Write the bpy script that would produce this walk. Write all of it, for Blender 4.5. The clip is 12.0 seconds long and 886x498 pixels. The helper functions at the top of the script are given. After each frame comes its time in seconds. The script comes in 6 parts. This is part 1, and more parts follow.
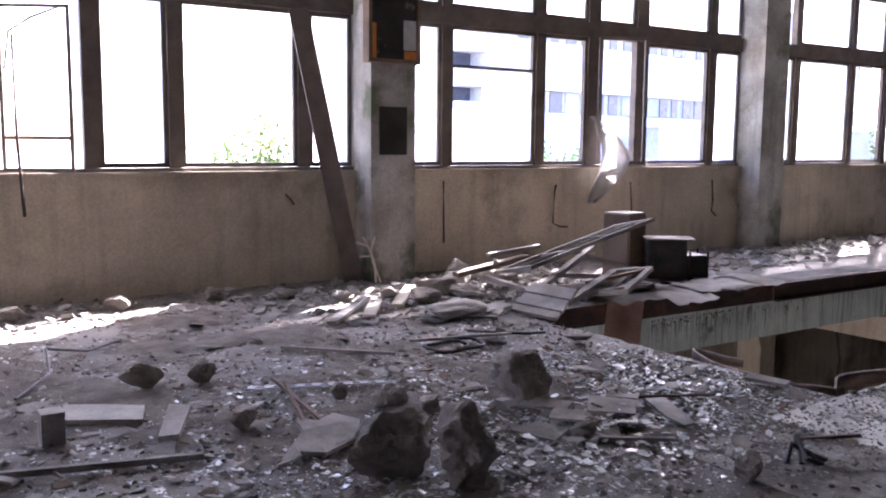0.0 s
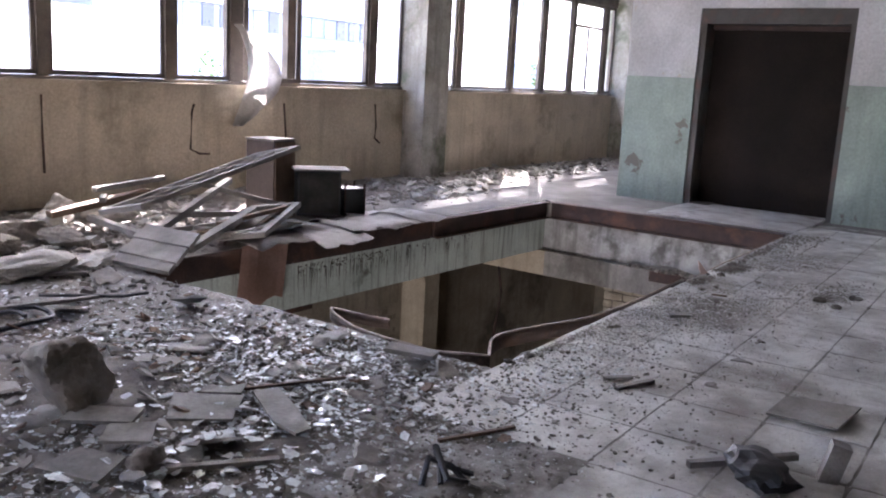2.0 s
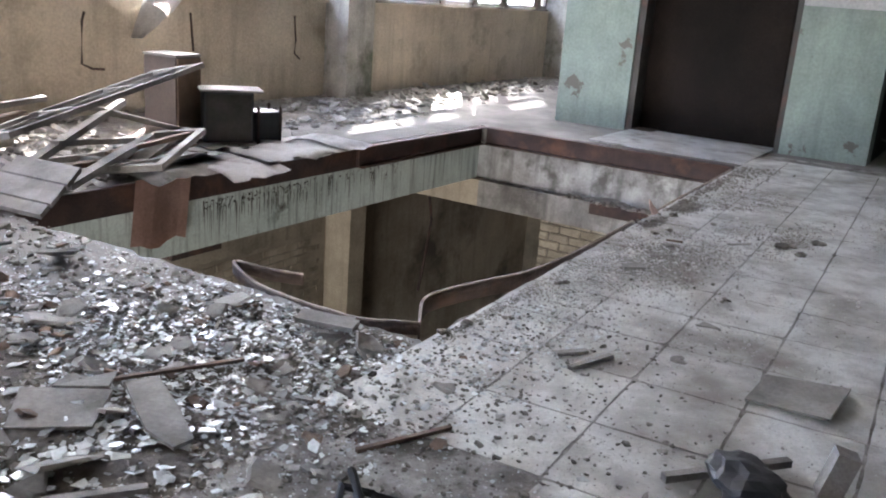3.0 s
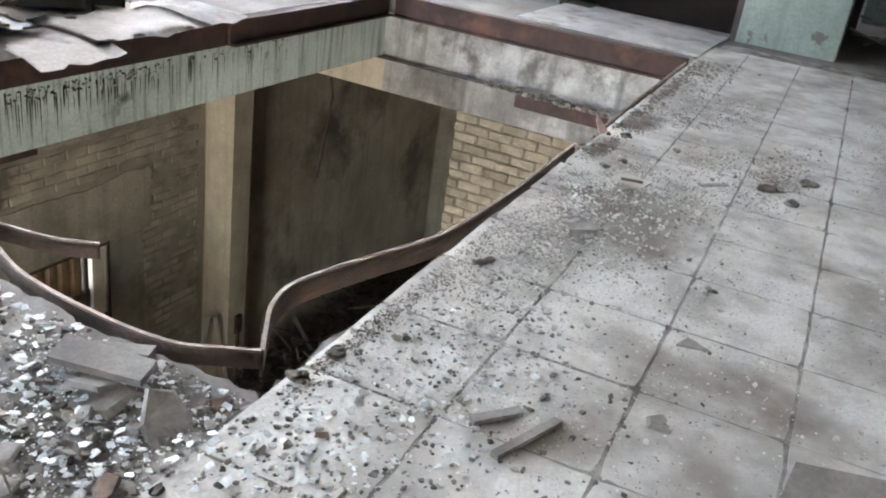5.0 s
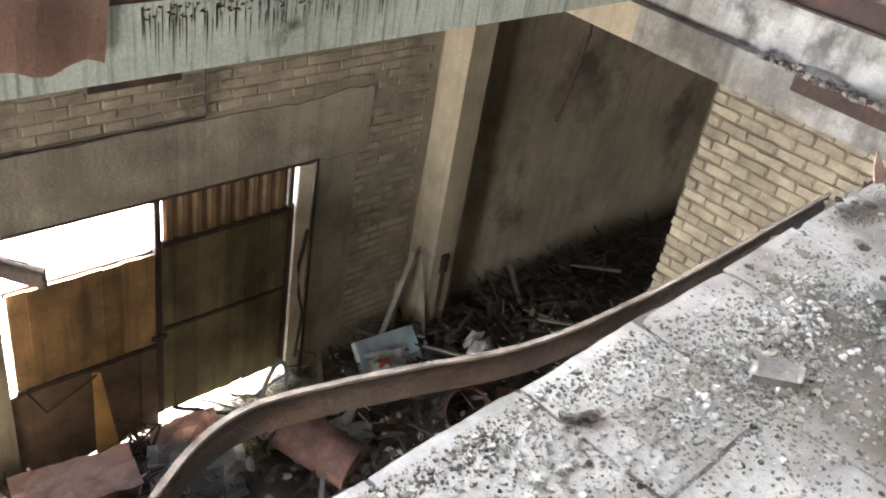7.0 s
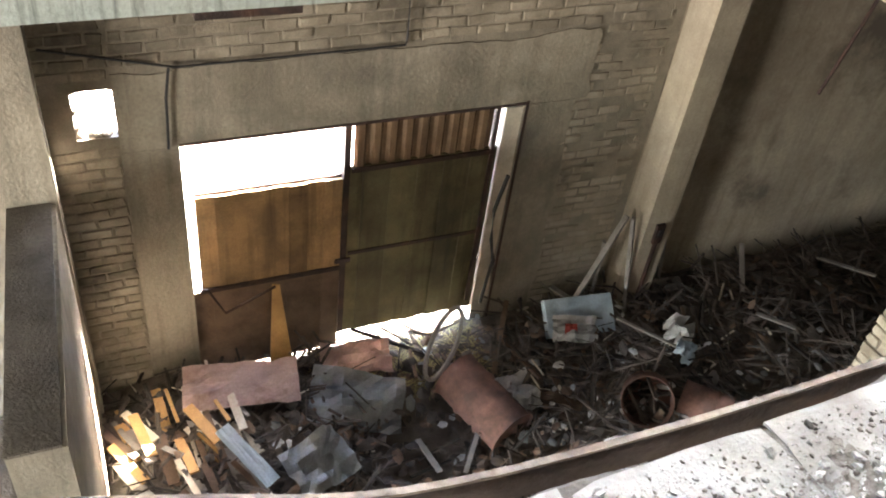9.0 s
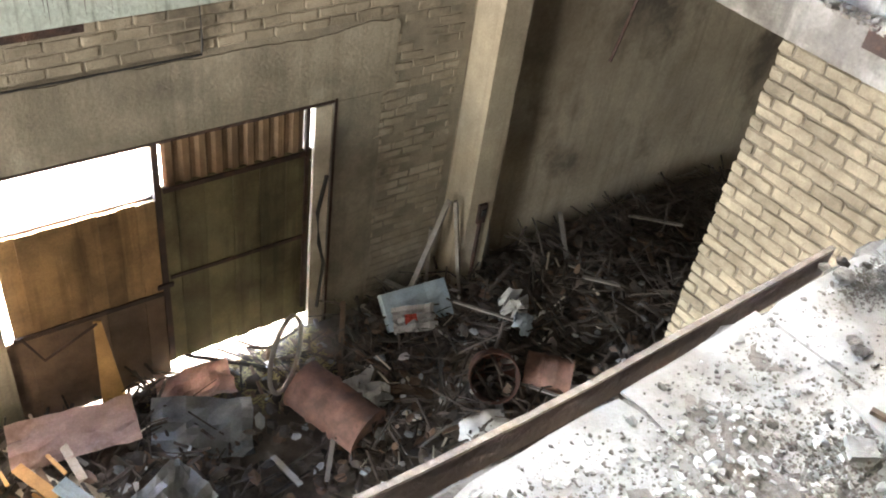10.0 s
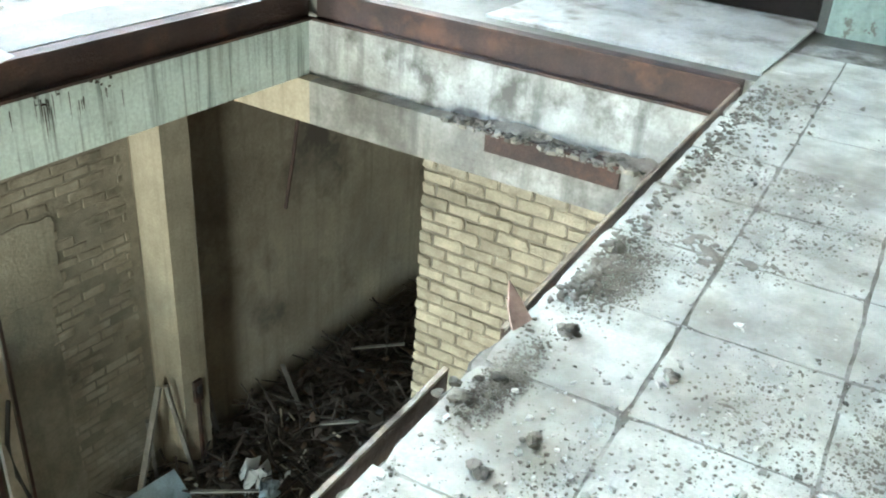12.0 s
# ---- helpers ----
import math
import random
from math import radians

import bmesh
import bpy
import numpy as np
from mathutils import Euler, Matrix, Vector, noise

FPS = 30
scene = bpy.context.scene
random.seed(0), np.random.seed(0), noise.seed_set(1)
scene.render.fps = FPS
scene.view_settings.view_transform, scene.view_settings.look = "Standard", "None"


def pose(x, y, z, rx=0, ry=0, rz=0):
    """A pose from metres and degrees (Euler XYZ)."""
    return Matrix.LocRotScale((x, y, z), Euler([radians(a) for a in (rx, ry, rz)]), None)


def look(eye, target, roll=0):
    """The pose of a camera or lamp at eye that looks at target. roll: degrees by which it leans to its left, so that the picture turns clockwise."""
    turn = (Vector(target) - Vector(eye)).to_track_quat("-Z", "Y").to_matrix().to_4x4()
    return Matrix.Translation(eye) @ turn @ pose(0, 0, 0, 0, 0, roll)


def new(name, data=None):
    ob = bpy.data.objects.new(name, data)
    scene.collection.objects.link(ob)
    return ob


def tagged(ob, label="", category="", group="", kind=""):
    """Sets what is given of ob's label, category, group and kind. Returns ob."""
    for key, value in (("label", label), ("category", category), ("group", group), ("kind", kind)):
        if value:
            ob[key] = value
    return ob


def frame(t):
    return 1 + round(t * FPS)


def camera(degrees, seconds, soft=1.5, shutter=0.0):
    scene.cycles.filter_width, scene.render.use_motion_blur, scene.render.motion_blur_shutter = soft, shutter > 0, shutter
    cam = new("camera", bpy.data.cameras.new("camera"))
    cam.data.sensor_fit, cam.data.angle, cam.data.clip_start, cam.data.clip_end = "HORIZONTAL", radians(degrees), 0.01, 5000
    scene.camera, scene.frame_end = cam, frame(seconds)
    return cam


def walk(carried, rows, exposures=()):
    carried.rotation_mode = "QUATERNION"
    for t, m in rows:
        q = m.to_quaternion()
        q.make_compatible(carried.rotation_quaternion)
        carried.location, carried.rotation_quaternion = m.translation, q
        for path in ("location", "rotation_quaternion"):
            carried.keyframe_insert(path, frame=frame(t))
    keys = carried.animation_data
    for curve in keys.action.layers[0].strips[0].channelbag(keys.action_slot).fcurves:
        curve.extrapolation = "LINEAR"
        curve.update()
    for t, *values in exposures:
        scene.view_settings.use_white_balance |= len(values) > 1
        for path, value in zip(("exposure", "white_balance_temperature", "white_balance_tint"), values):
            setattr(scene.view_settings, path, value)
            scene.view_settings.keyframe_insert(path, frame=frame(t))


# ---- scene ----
cam = camera(52.8, 12.0, soft=2.0)
# seconds, place, turn about x, y and z
PATH = [
    (0.0, 0.000, 0.000, 1.500, 83.23, -0.49, -33.34),
    (0.5, 0.363, 0.094, 1.517, 83.70, -1.61, -36.23),
    (1.0, 0.674, 0.259, 1.486, 82.88, -2.81, -40.84),
    (1.5, 0.963, 0.483, 1.497, 82.41, -3.72, -49.36),
    (2.0, 1.281, 0.760, 1.418, 79.02, -2.97, -53.17),
    (2.5, 1.579, 0.973, 1.415, 76.28, -2.49, -51.14),
    (3.0, 1.920, 1.198, 1.414, 73.90, -4.20, -57.54),
    (5.0, 3.289, 1.880, 1.379, 65.08, -7.36, -62.25),
    (5.5, 3.671, 1.953, 1.383, 63.80, -6.83, -55.83),
    (6.0, 3.989, 2.053, 1.354, 61.10, -9.54, -52.70),
    (6.5, 4.259, 2.176, 1.379, 57.53, -10.23, -49.87),
    (7.0, 4.657, 2.202, 1.348, 56.74, -8.88, -41.73),
    (7.5, 4.984, 2.212, 1.346, 56.41, -7.33, -36.72),
    (9.3, 5.790, 2.450, 1.285, 48.42, -6.30, -20.83),
    (9.5, 5.768, 2.477, 1.272, 49.06, -7.13, -25.37),
    (10.0, 5.774, 2.461, 1.279, 50.47, -7.19, -35.38),
    (10.5, 5.757, 2.515, 1.323, 52.03, -7.41, -43.21),
    (11.0, 5.784, 2.495, 1.306, 55.42, -7.78, -48.16),
    (11.5, 5.869, 2.442, 1.282, 57.45, -5.16, -52.88),
    (12.0, 6.142, 2.318, 1.301, 61.50, -3.60, -57.58),
]
# seconds, stops, kelvin, tint
EXPOSURE = [(0.0, 3.7, 5900, 30), (1.5, 3.8, 5900, 28), (2.0, 4.1, 5950, 23), (2.5, 4.38, 6000, 19), (3.0, 4.62, 6000, 15), (5.0, 5.12, 6200, 10), (7.5, 5.7, 6400, 12), (9.5, 6.05, 6500, 12), (10.5, 6.15, 6250, 6), (12.0, 5.97, 5800, -8)]
walk(cam, [(t, pose(x, y, z, rx, ry, rz)) for t, x, y, z, rx, ry, rz in PATH], EXPOSURE)

# ---- daylight ----
SUN_FROM = Vector((1.0, 0.6, 1.0)).normalized()
world = bpy.data.worlds.new("world")
scene.world = world
world.use_nodes = True
wn, wl = world.node_tree.nodes, world.node_tree.links
wn.clear()
sky = wn.new("ShaderNodeTexSky")
sky.sky_type = "NISHITA"
sky.sun_disc = False
sky.sun_elevation = math.asin(SUN_FROM.z)
sky.sun_rotation = math.atan2(SUN_FROM.x, SUN_FROM.y)
sky.air_density, sky.dust_density = 1.0, 2.5
bg = wn.new("ShaderNodeBackground")
bg.inputs["Strength"].default_value = 0.15
wo = wn.new("ShaderNodeOutputWorld")
wl.new(sky.outputs[0], bg.inputs[0])
wl.new(bg.outputs[0], wo.inputs[0])
sun_data = bpy.data.lights.new("sun", "SUN")
sun_data.energy, sun_data.angle, sun_data.color = 5.0, radians(0.5), (1.0, 0.95, 0.87)
sun = new("sun", sun_data)
sun.matrix_world = look(SUN_FROM * 60, (0, 0, 0))
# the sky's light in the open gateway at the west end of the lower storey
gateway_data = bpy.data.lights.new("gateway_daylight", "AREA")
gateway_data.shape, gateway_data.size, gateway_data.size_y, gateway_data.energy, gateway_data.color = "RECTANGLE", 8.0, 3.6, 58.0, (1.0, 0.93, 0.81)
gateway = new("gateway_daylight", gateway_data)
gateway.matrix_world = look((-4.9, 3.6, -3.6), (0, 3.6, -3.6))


# ---- materials ----
def material(name, base, dark, rough=0.85, scale=3.0, fine=40.0, bump=0.3, metal=0.0, mix=(0.35, 0.65), stain=None, stain_scale=0.8, stain_at=(0.52, 0.68), streak=0.0, random_tint=0.0, bump_dist=0.02, runs=(9.0, 9.0, 0.6)):
    """A weathered surface: two colours mixed by broad noise, fine grain, stains with shapes of their own, relief."""
    m = bpy.data.materials.new(name)
    m.use_nodes = True
    n, l = m.node_tree.nodes, m.node_tree.links
    b = n["Principled BSDF"]
    tc = n.new("ShaderNodeNewGeometry")
    mp = n.new("ShaderNodeMapping")
    mp.inputs["Scale"].default_value = (1, 1, 1)
    l.new(tc.outputs["Position"], mp.inputs["Vector"])

    def noise_of(sc, detail=6.0, roughness=0.6, stretch=None):
        t = n.new("ShaderNodeTexNoise")
        t.inputs["Scale"].default_value, t.inputs["Detail"].default_value, t.inputs["Roughness"].default_value = sc, detail, roughness
        if stretch:
            mm = n.new("ShaderNodeMapping")
            mm.inputs["Scale"].default_value = stretch
            l.new(tc.outputs["Position"], mm.inputs["Vector"])
            l.new(mm.outputs[0], t.inputs["Vector"])
        else:
            l.new(mp.outputs[0], t.inputs["Vector"])
        return t.outputs["Fac"]

    def ramp(fac, a, c):
        r = n.new("ShaderNodeMapRange")
        r.inputs["From Min"].default_value, r.inputs["From Max"].default_value = a, c
        l.new(fac, r.inputs["Value"])
        return r.outputs["Result"]

    def blend(fac, a, c, kind="MIX"):
        x = n.new("ShaderNodeMix")
        x.data_type, x.blend_type = "RGBA", kind
        if isinstance(fac, float):
            x.inputs[0].default_value = fac
        else:
            l.new(fac, x.inputs[0])
        for k, v in ((6, a), (7, c)):
            if isinstance(v, tuple):
                x.inputs[k].default_value = (*v, 1)
            else:
                l.new(v, x.inputs[k])
        return x.outputs[2]

    broad = noise_of(scale, 8)
    grain = noise_of(fine, 4, 0.7)
    colour = blend(ramp(broad, *mix), tuple(base), tuple(dark))
    speck = blend(ramp(grain, 0.3, 0.7), (0.72, 0.72, 0.72), (1.15, 1.15, 1.15))
    colour = blend(0.75, colour, speck, "MULTIPLY")
    if stain:
        colour = blend(ramp(noise_of(stain_scale, 10, 0.65), *stain_at), colour, tuple(stain))
    if streak:
        drips = ramp(noise_of(1.0, 6, 0.6, runs), 0.5, 0.72)
        dim = n.new("ShaderNodeMath")
        dim.operation = "MULTIPLY"
        dim.inputs[1].default_value = streak
        l.new(drips, dim.inputs[0])
        colour = blend(dim.outputs[0], colour, tuple(0.35 * c for c in dark))
    if random_tint:
        info = n.new("ShaderNodeObjectInfo")
        isl = n.new("ShaderNodeNewGeometry")
        add = n.new("ShaderNodeMath")
        l.new(info.outputs["Random"], add.inputs[0])
        l.new(isl.outputs["Random Per Island"], add.inputs[1])
        wrap = n.new("ShaderNodeMath")
        wrap.operation = "FRACT"
        l.new(add.outputs[0], wrap.inputs[0])
        mr = n.new("ShaderNodeMapRange")
        mr.inputs["To Min"].default_value, mr.inputs["To Max"].default_value = 1 - random_tint, 1 + random_tint
        l.new(wrap.outputs[0], mr.inputs["Value"])
        hsv = n.new("ShaderNodeHueSaturation")
        l.new(mr.outputs[0], hsv.inputs["Value"])
        l.new(colour, hsv.inputs["Color"])
        colour = hsv.outputs[0]
    l.new(colour, b.inputs["Base Color"])
    rr = n.new("ShaderNodeMapRange")
    rr.inputs["To Min"].default_value, rr.inputs["To Max"].default_value = max(0.02, rough - 0.12), min(1.0, rough + 0.1)
    l.new(broad, rr.inputs["Value"])
    l.new(rr.outputs[0], b.inputs["Roughness"])
    b.inputs["Metallic"].default_value = metal
    if bump:
        bp = n.new("ShaderNodeBump")
        bp.inputs["Strength"].default_value, bp.inputs["Distance"].default_value = bump, bump_dist
        mixh = n.new("ShaderNodeMath")
        l.new(broad, mixh.inputs[0])
        l.new(grain, mixh.inputs[1])
        l.new(mixh.outputs[0], bp.inputs["Height"])
        l.new(bp.outputs[0], b.inputs["Normal"])
    return m


CONCRETE_FLOOR = material("dusty_concrete", (0.25, 0.232, 0.21), (0.12, 0.108, 0.094), 0.8, 1.3, 45, 0.35, stain=(0.085, 0.074, 0.062), stain_scale=0.9, stain_at=(0.5, 0.66))
TILE = material("terrazzo", (0.66, 0.65, 0.61), (0.40, 0.38, 0.345), 0.55, 3.4, 80, 0.3, mix=(0.42, 0.62), stain=(0.20, 0.172, 0.142), stain_scale=1.25, stain_at=(0.47, 0.68), random_tint=0.03)
BROKEN = material("broken_concrete", (0.50, 0.48, 0.44), (0.30, 0.28, 0.25), 0.95, 9, 60, 0.9, bump_dist=0.03)
PARAPET = material("damp_plaster", (0.64, 0.555, 0.425), (0.42, 0.36, 0.275), 0.9, 1.1, 35, 0.45, stain=(0.19, 0.165, 0.115), stain_scale=1.3, stain_at=(0.55, 0.74), streak=0.28)
PILLAR = material("pillar_plaster", (0.52, 0.50, 0.455), (0.31, 0.295, 0.255), 0.9, 1.7, 35, 0.45, mix=(0.38, 0.6), stain=(0.13, 0.145, 0.10), stain_scale=1.5, stain_at=(0.53, 0.64), streak=0.4)
LIMEWASH = material("limewash", (0.54, 0.535, 0.54), (0.36, 0.35, 0.34), 0.9, 1.2, 30, 0.25, stain=(0.36, 0.29, 0.20), stain_scale=1.3, stain_at=(0.6, 0.66))
GREEN_PAINT = material("green_paint", (0.30, 0.36, 0.31), (0.21, 0.25, 0.215), 0.7, 1.5, 30, 0.25, stain=(0.14, 0.125, 0.105), stain_scale=2.4, stain_at=(0.6, 0.62), streak=0.25)
GREEN_BEAM = material("green_beam_paint", (0.76, 0.84, 0.79), (0.50, 0.57, 0.53), 0.7, 1.3, 40, 0.3, stain=(0.15, 0.145, 0.12), stain_scale=1.6, stain_at=(0.6, 0.68), streak=0.95, runs=(26.0, 26.0, 1.1))
WHITE_BEAM = material("sooty_white_beam", (0.46, 0.46, 0.455), (0.22, 0.215, 0.207), 0.85, 3.0, 40, 0.5, mix=(0.36, 0.62), stain=(0.10, 0.095, 0.085), stain_scale=2.2, stain_at=(0.55, 0.66), streak=0.8)
SOOTY_LEDGE = material("sooty_ledge", (0.35, 0.34, 0.325), (0.165, 0.157, 0.147), 0.9, 2.2, 40, 0.5, mix=(0.34, 0.62), stain=(0.07, 0.064, 0.056), stain_scale=1.5, stain_at=(0.5, 0.64), streak=0.6)
CREAM_BEAM = material("cream_beam", (0.45, 0.385, 0.29), (0.28, 0.24, 0.185), 0.9, 1.5, 40, 0.3, streak=0.4)
RUST = material("rusty_steel", (0.075, 0.042, 0.034), (0.038, 0.027, 0.025), 0.7, 4, 60, 0.5, metal=0.3, stain=(0.12, 0.06, 0.04), stain_scale=3)
RED_PRIMER = material("red_primer_sheet", (0.52, 0.34, 0.28), (0.38, 0.235, 0.19), 0.75, 3, 50, 0.3)
WINDOW_WOOD = material("weathered_window_wood", (0.16, 0.13, 0.105), (0.09, 0.075, 0.065), 0.8, 4, 60, 0.4)
CEILING = material("ceiling_plaster", (0.55, 0.53, 0.50), (0.40, 0.38, 0.35), 0.9, 1.0, 30, 0.25, stain=(0.25, 0.22, 0.18), stain_scale=0.9)
LOWER_PLASTER = material("lower_plaster", (0.38, 0.335, 0.265), (0.20, 0.172, 0.13), 0.92, 1.0, 30, 0.4, stain=(0.13, 0.115, 0.09), stain_scale=0.6, stain_at=(0.52, 0.68), streak=0.4)
STAINED = material("stained_brown_plaster", (0.50, 0.43, 0.33), (0.32, 0.265, 0.20), 0.92, 0.9, 30, 0.35, stain=(0.13, 0.107, 0.085), stain_scale=0.65, stain_at=(0.53, 0.66), streak=0.35)
MORTAR_DARK = material("dark_mortar", (0.24, 0.212, 0.175), (0.12, 0.105, 0.086), 0.95, 3, 60, 0.6)
MORTAR = material("mortar", (0.31, 0.27, 0.212), (0.18, 0.155, 0.12), 0.95, 3, 60, 0.6)
BRICK = material("cream_brick", (0.47, 0.42, 0.335), (0.29, 0.255, 0.20), 0.92, 6, 70, 0.9, random_tint=0.2)
BRICK_DULL = material("dull_brick", (0.43, 0.37, 0.288), (0.235, 0.20, 0.15), 0.92, 2.5, 70, 0.5, mix=(0.3, 0.6), stain=(0.11, 0.092, 0.07), stain_scale=1.1, stain_at=(0.52, 0.66), random_tint=0.12)
EARTH = material("dirt_floor", (0.17, 0.138, 0.108), (0.08, 0.065, 0.052), 0.95, 2.0, 40, 0.8, bump_dist=0.05)
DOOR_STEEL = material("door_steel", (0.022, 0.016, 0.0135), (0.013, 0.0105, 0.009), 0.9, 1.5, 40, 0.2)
DOOR_FRAME = material("door_frame_paint", (0.075, 0.068, 0.058), (0.04, 0.036, 0.032), 0.7, 3, 50, 0.3, stain=(0.10, 0.055, 0.04), stain_scale=3)
DUST = material("grey_brown_dust", (0.33, 0.296, 0.255), (0.165, 0.145, 0.122), 0.95, 7, 70, 0.8, mix=(0.3, 0.7), bump_dist=0.015)
FLOOR_DIRT = material("dark_floor_dirt", (0.185, 0.16, 0.132), (0.085, 0.072, 0.059), 0.95, 6, 60, 0.9, bump_dist=0.02)
JOINT = material("joint_dirt", (0.42, 0.40, 0.37), (0.13, 0.115, 0.098), 0.95, 5.0, 60, 0.6, mix=(0.36, 0.6))
PEELING = material("peeling_tan_plaster", (0.46, 0.41, 0.34), (0.34, 0.295, 0.235), 0.9, 1.3, 30, 0.4, stain=(0.23, 0.185, 0.13), stain_scale=1.0, stain_at=(0.5, 0.56))
UNLIT_WALL = material("unlit_shaft_wall", (0.045, 0.04, 0.036), (0.03, 0.027, 0.025), 0.8, 1, 30, 0.2)

# near-black colours with hardly any gloss hold the doorway's unlit depth
for m in (DOOR_STEEL, UNLIT_WALL):
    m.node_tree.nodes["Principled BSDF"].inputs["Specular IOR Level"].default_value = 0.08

GLASS_DIRTY = bpy.data.materials.new("dirty_glass")
GLASS_DIRTY.use_nodes = True


def dirty_glass(m, veil, tint):
    """A pane with a white film: part clear, part scattering."""
    m.use_nodes = True
    n, l = m.node_tree.nodes, m.node_tree.links
    n.clear()
    out, mix, clear, film = n.new("ShaderNodeOutputMaterial"), n.new("ShaderNodeMixShader"), n.new("ShaderNodeBsdfTransparent"), n.new("ShaderNodeBsdfTranslucent")
    film.inputs["Color"].default_value = (*tint, 1)
    geo, spots, span = n.new("ShaderNodeNewGeometry"), n.new("ShaderNodeTexNoise"), n.new("ShaderNodeMapRange")
    spots.inputs["Scale"].default_value, spots.inputs["Detail"].default_value = 2.5, 8
    l.new(geo.outputs["Position"], spots.inputs["Vector"])
    l.new(spots.outputs["Fac"], span.inputs["Value"])
    span.inputs["From Min"].default_value, span.inputs["From Max"].default_value = 0.3, 0.7
    span.inputs["To Min"].default_value, span.inputs["To Max"].default_value = veil - 0.15, veil + 0.1
    l.new(span.outputs[0], mix.inputs[0])
    l.new(clear.outputs[0], mix.inputs[1])
    l.new(film.outputs[0], mix.inputs[2])
    l.new(mix.outputs[0], out.inputs[0])
    return m


dirty_glass(GLASS_DIRTY, 0.72, (0.62, 0.63, 0.64))
YELLOW_STAIN = dirty_glass(bpy.data.materials.new("yellowed_glass"), 0.85, (0.93, 0.80, 0.52))
# whitish base: the shards' window glints are partly painted into their colour
SHARD = material("glass_shard", (0.80, 0.83, 0.82), (0.48, 0.50, 0.49), 0.12, 6, 60, 0.05, random_tint=0.35)
CHIP = material("plaster_chip", (0.42, 0.40, 0.37), (0.22, 0.21, 0.19), 0.9, 8, 60, 0.4, random_tint=0.3)
PALE_CHIP = material("pale_mortar_chip", (0.66, 0.64, 0.60), (0.42, 0.40, 0.365), 0.9, 8, 60, 0.4, random_tint=0.25)
CRUMB = material("dark_crumbs", (0.25, 0.228, 0.20), (0.11, 0.098, 0.084), 0.95, 8, 60, 0.4, random_tint=0.4)
ROCK = material("concrete_lump", (0.35, 0.315, 0.27), (0.18, 0.158, 0.135), 0.95, 5, 40, 0.9, bump_dist=0.03)
SLAB = material("pale_slab", (0.43, 0.41, 0.375), (0.26, 0.24, 0.215), 0.85, 4, 50, 0.4)
FIBRE = material("fibreboard", (0.31, 0.29, 0.26), (0.17, 0.157, 0.138), 0.85, 4, 50, 0.3)
OLD_WOOD = material("old_grey_wood", (0.33, 0.305, 0.28), (0.17, 0.155, 0.14), 0.85, 3, 60, 0.5)
BROWN_WOOD = material("brown_wood", (0.20, 0.13, 0.085), (0.10, 0.066, 0.044), 0.8, 3, 60, 0.4)
# orange strengthened so the base carries the warm glow on the boards
GATE_WOOD = material("gate_boards", (0.44, 0.27, 0.12), (0.20, 0.125, 0.06), 0.8, 2.2, 50, 0.4, streak=0.7, random_tint=0.22)
RIBBED = material("dull_ribbed_sheet", (0.25, 0.155, 0.085), (0.13, 0.08, 0.045), 0.75, 2.5, 50, 0.3, streak=0.5)
GATE_GREEN = material("gate_green_boards", (0.20, 0.17, 0.085), (0.085, 0.07, 0.037), 0.8, 2.2, 50, 0.4, streak=0.75, random_tint=0.28)
ORANGE_WOOD = material("fresh_split_wood", (0.55, 0.33, 0.13), (0.40, 0.23, 0.09), 0.8, 4, 60, 0.3)
PALE_WOOD = material("pale_wood", (0.68, 0.61, 0.50), (0.45, 0.39, 0.31), 0.8, 3, 60, 0.3)
CABINET = material("cabinet_board", (0.12, 0.085, 0.068), (0.07, 0.052, 0.045), 0.6, 2, 50, 0.2)
BLACK = material("black_plastic", (0.028, 0.027, 0.03), (0.018, 0.018, 0.02), 0.5, 4, 50, 0.2)
LINO = material("torn_linoleum", (0.55, 0.54, 0.52), (0.36, 0.34, 0.32), 0.6, 3, 50, 0.3, stain=(0.16, 0.13, 0.11), stain_scale=2.5)
WHITE_SHEET = material("white_plastic_sheet", (0.72, 0.70, 0.67), (0.55, 0.53, 0.50), 0.5, 4, 50, 0.2)
PINK_METAL = material("faded_pink_metal", (0.60, 0.44, 0.39), (0.42, 0.28, 0.245), 0.6, 3, 50, 0.2, stain=(0.20, 0.10, 0.07), stain_scale=2)
GREY_METAL = material("grey_metal_sheet", (0.40, 0.42, 0.43), (0.25, 0.26, 0.27), 0.5, 3, 50, 0.2, metal=0.4)
BLUE_METAL = material("pale_blue_metal", (0.60, 0.71, 0.78), (0.42, 0.52, 0.60), 0.3, 3, 50, 0.2)
DRUM = material("rusty_drum", (0.24, 0.12, 0.085), (0.095, 0.052, 0.04), 0.8, 5, 50, 0.4, stain=(0.07, 0.045, 0.04), stain_scale=2)
PAPER = material("crumpled_paper", (0.66, 0.65, 0.63), (0.48, 0.47, 0.45), 0.9, 6, 60, 0.4)
RED_PRINT = material("red_print", (0.55, 0.09, 0.06), (0.42, 0.07, 0.05), 0.8, 6, 60, 0.2)
STRAW = material("dry_grass", (0.40, 0.34, 0.16), (0.24, 0.20, 0.09), 0.9, 6, 60, 0.2, random_tint=0.3)
TWIG = material("dark_debris", (0.10, 0.082, 0.068), (0.034, 0.028, 0.024), 0.9, 5, 60, 0.3, random_tint=0.5)
STEEL_EDGE = material("worn_steel_band", (0.135, 0.098, 0.08), (0.07, 0.05, 0.042), 0.7, 5, 60, 0.5, metal=0.3, stain=(0.17, 0.10, 0.065), stain_scale=4)
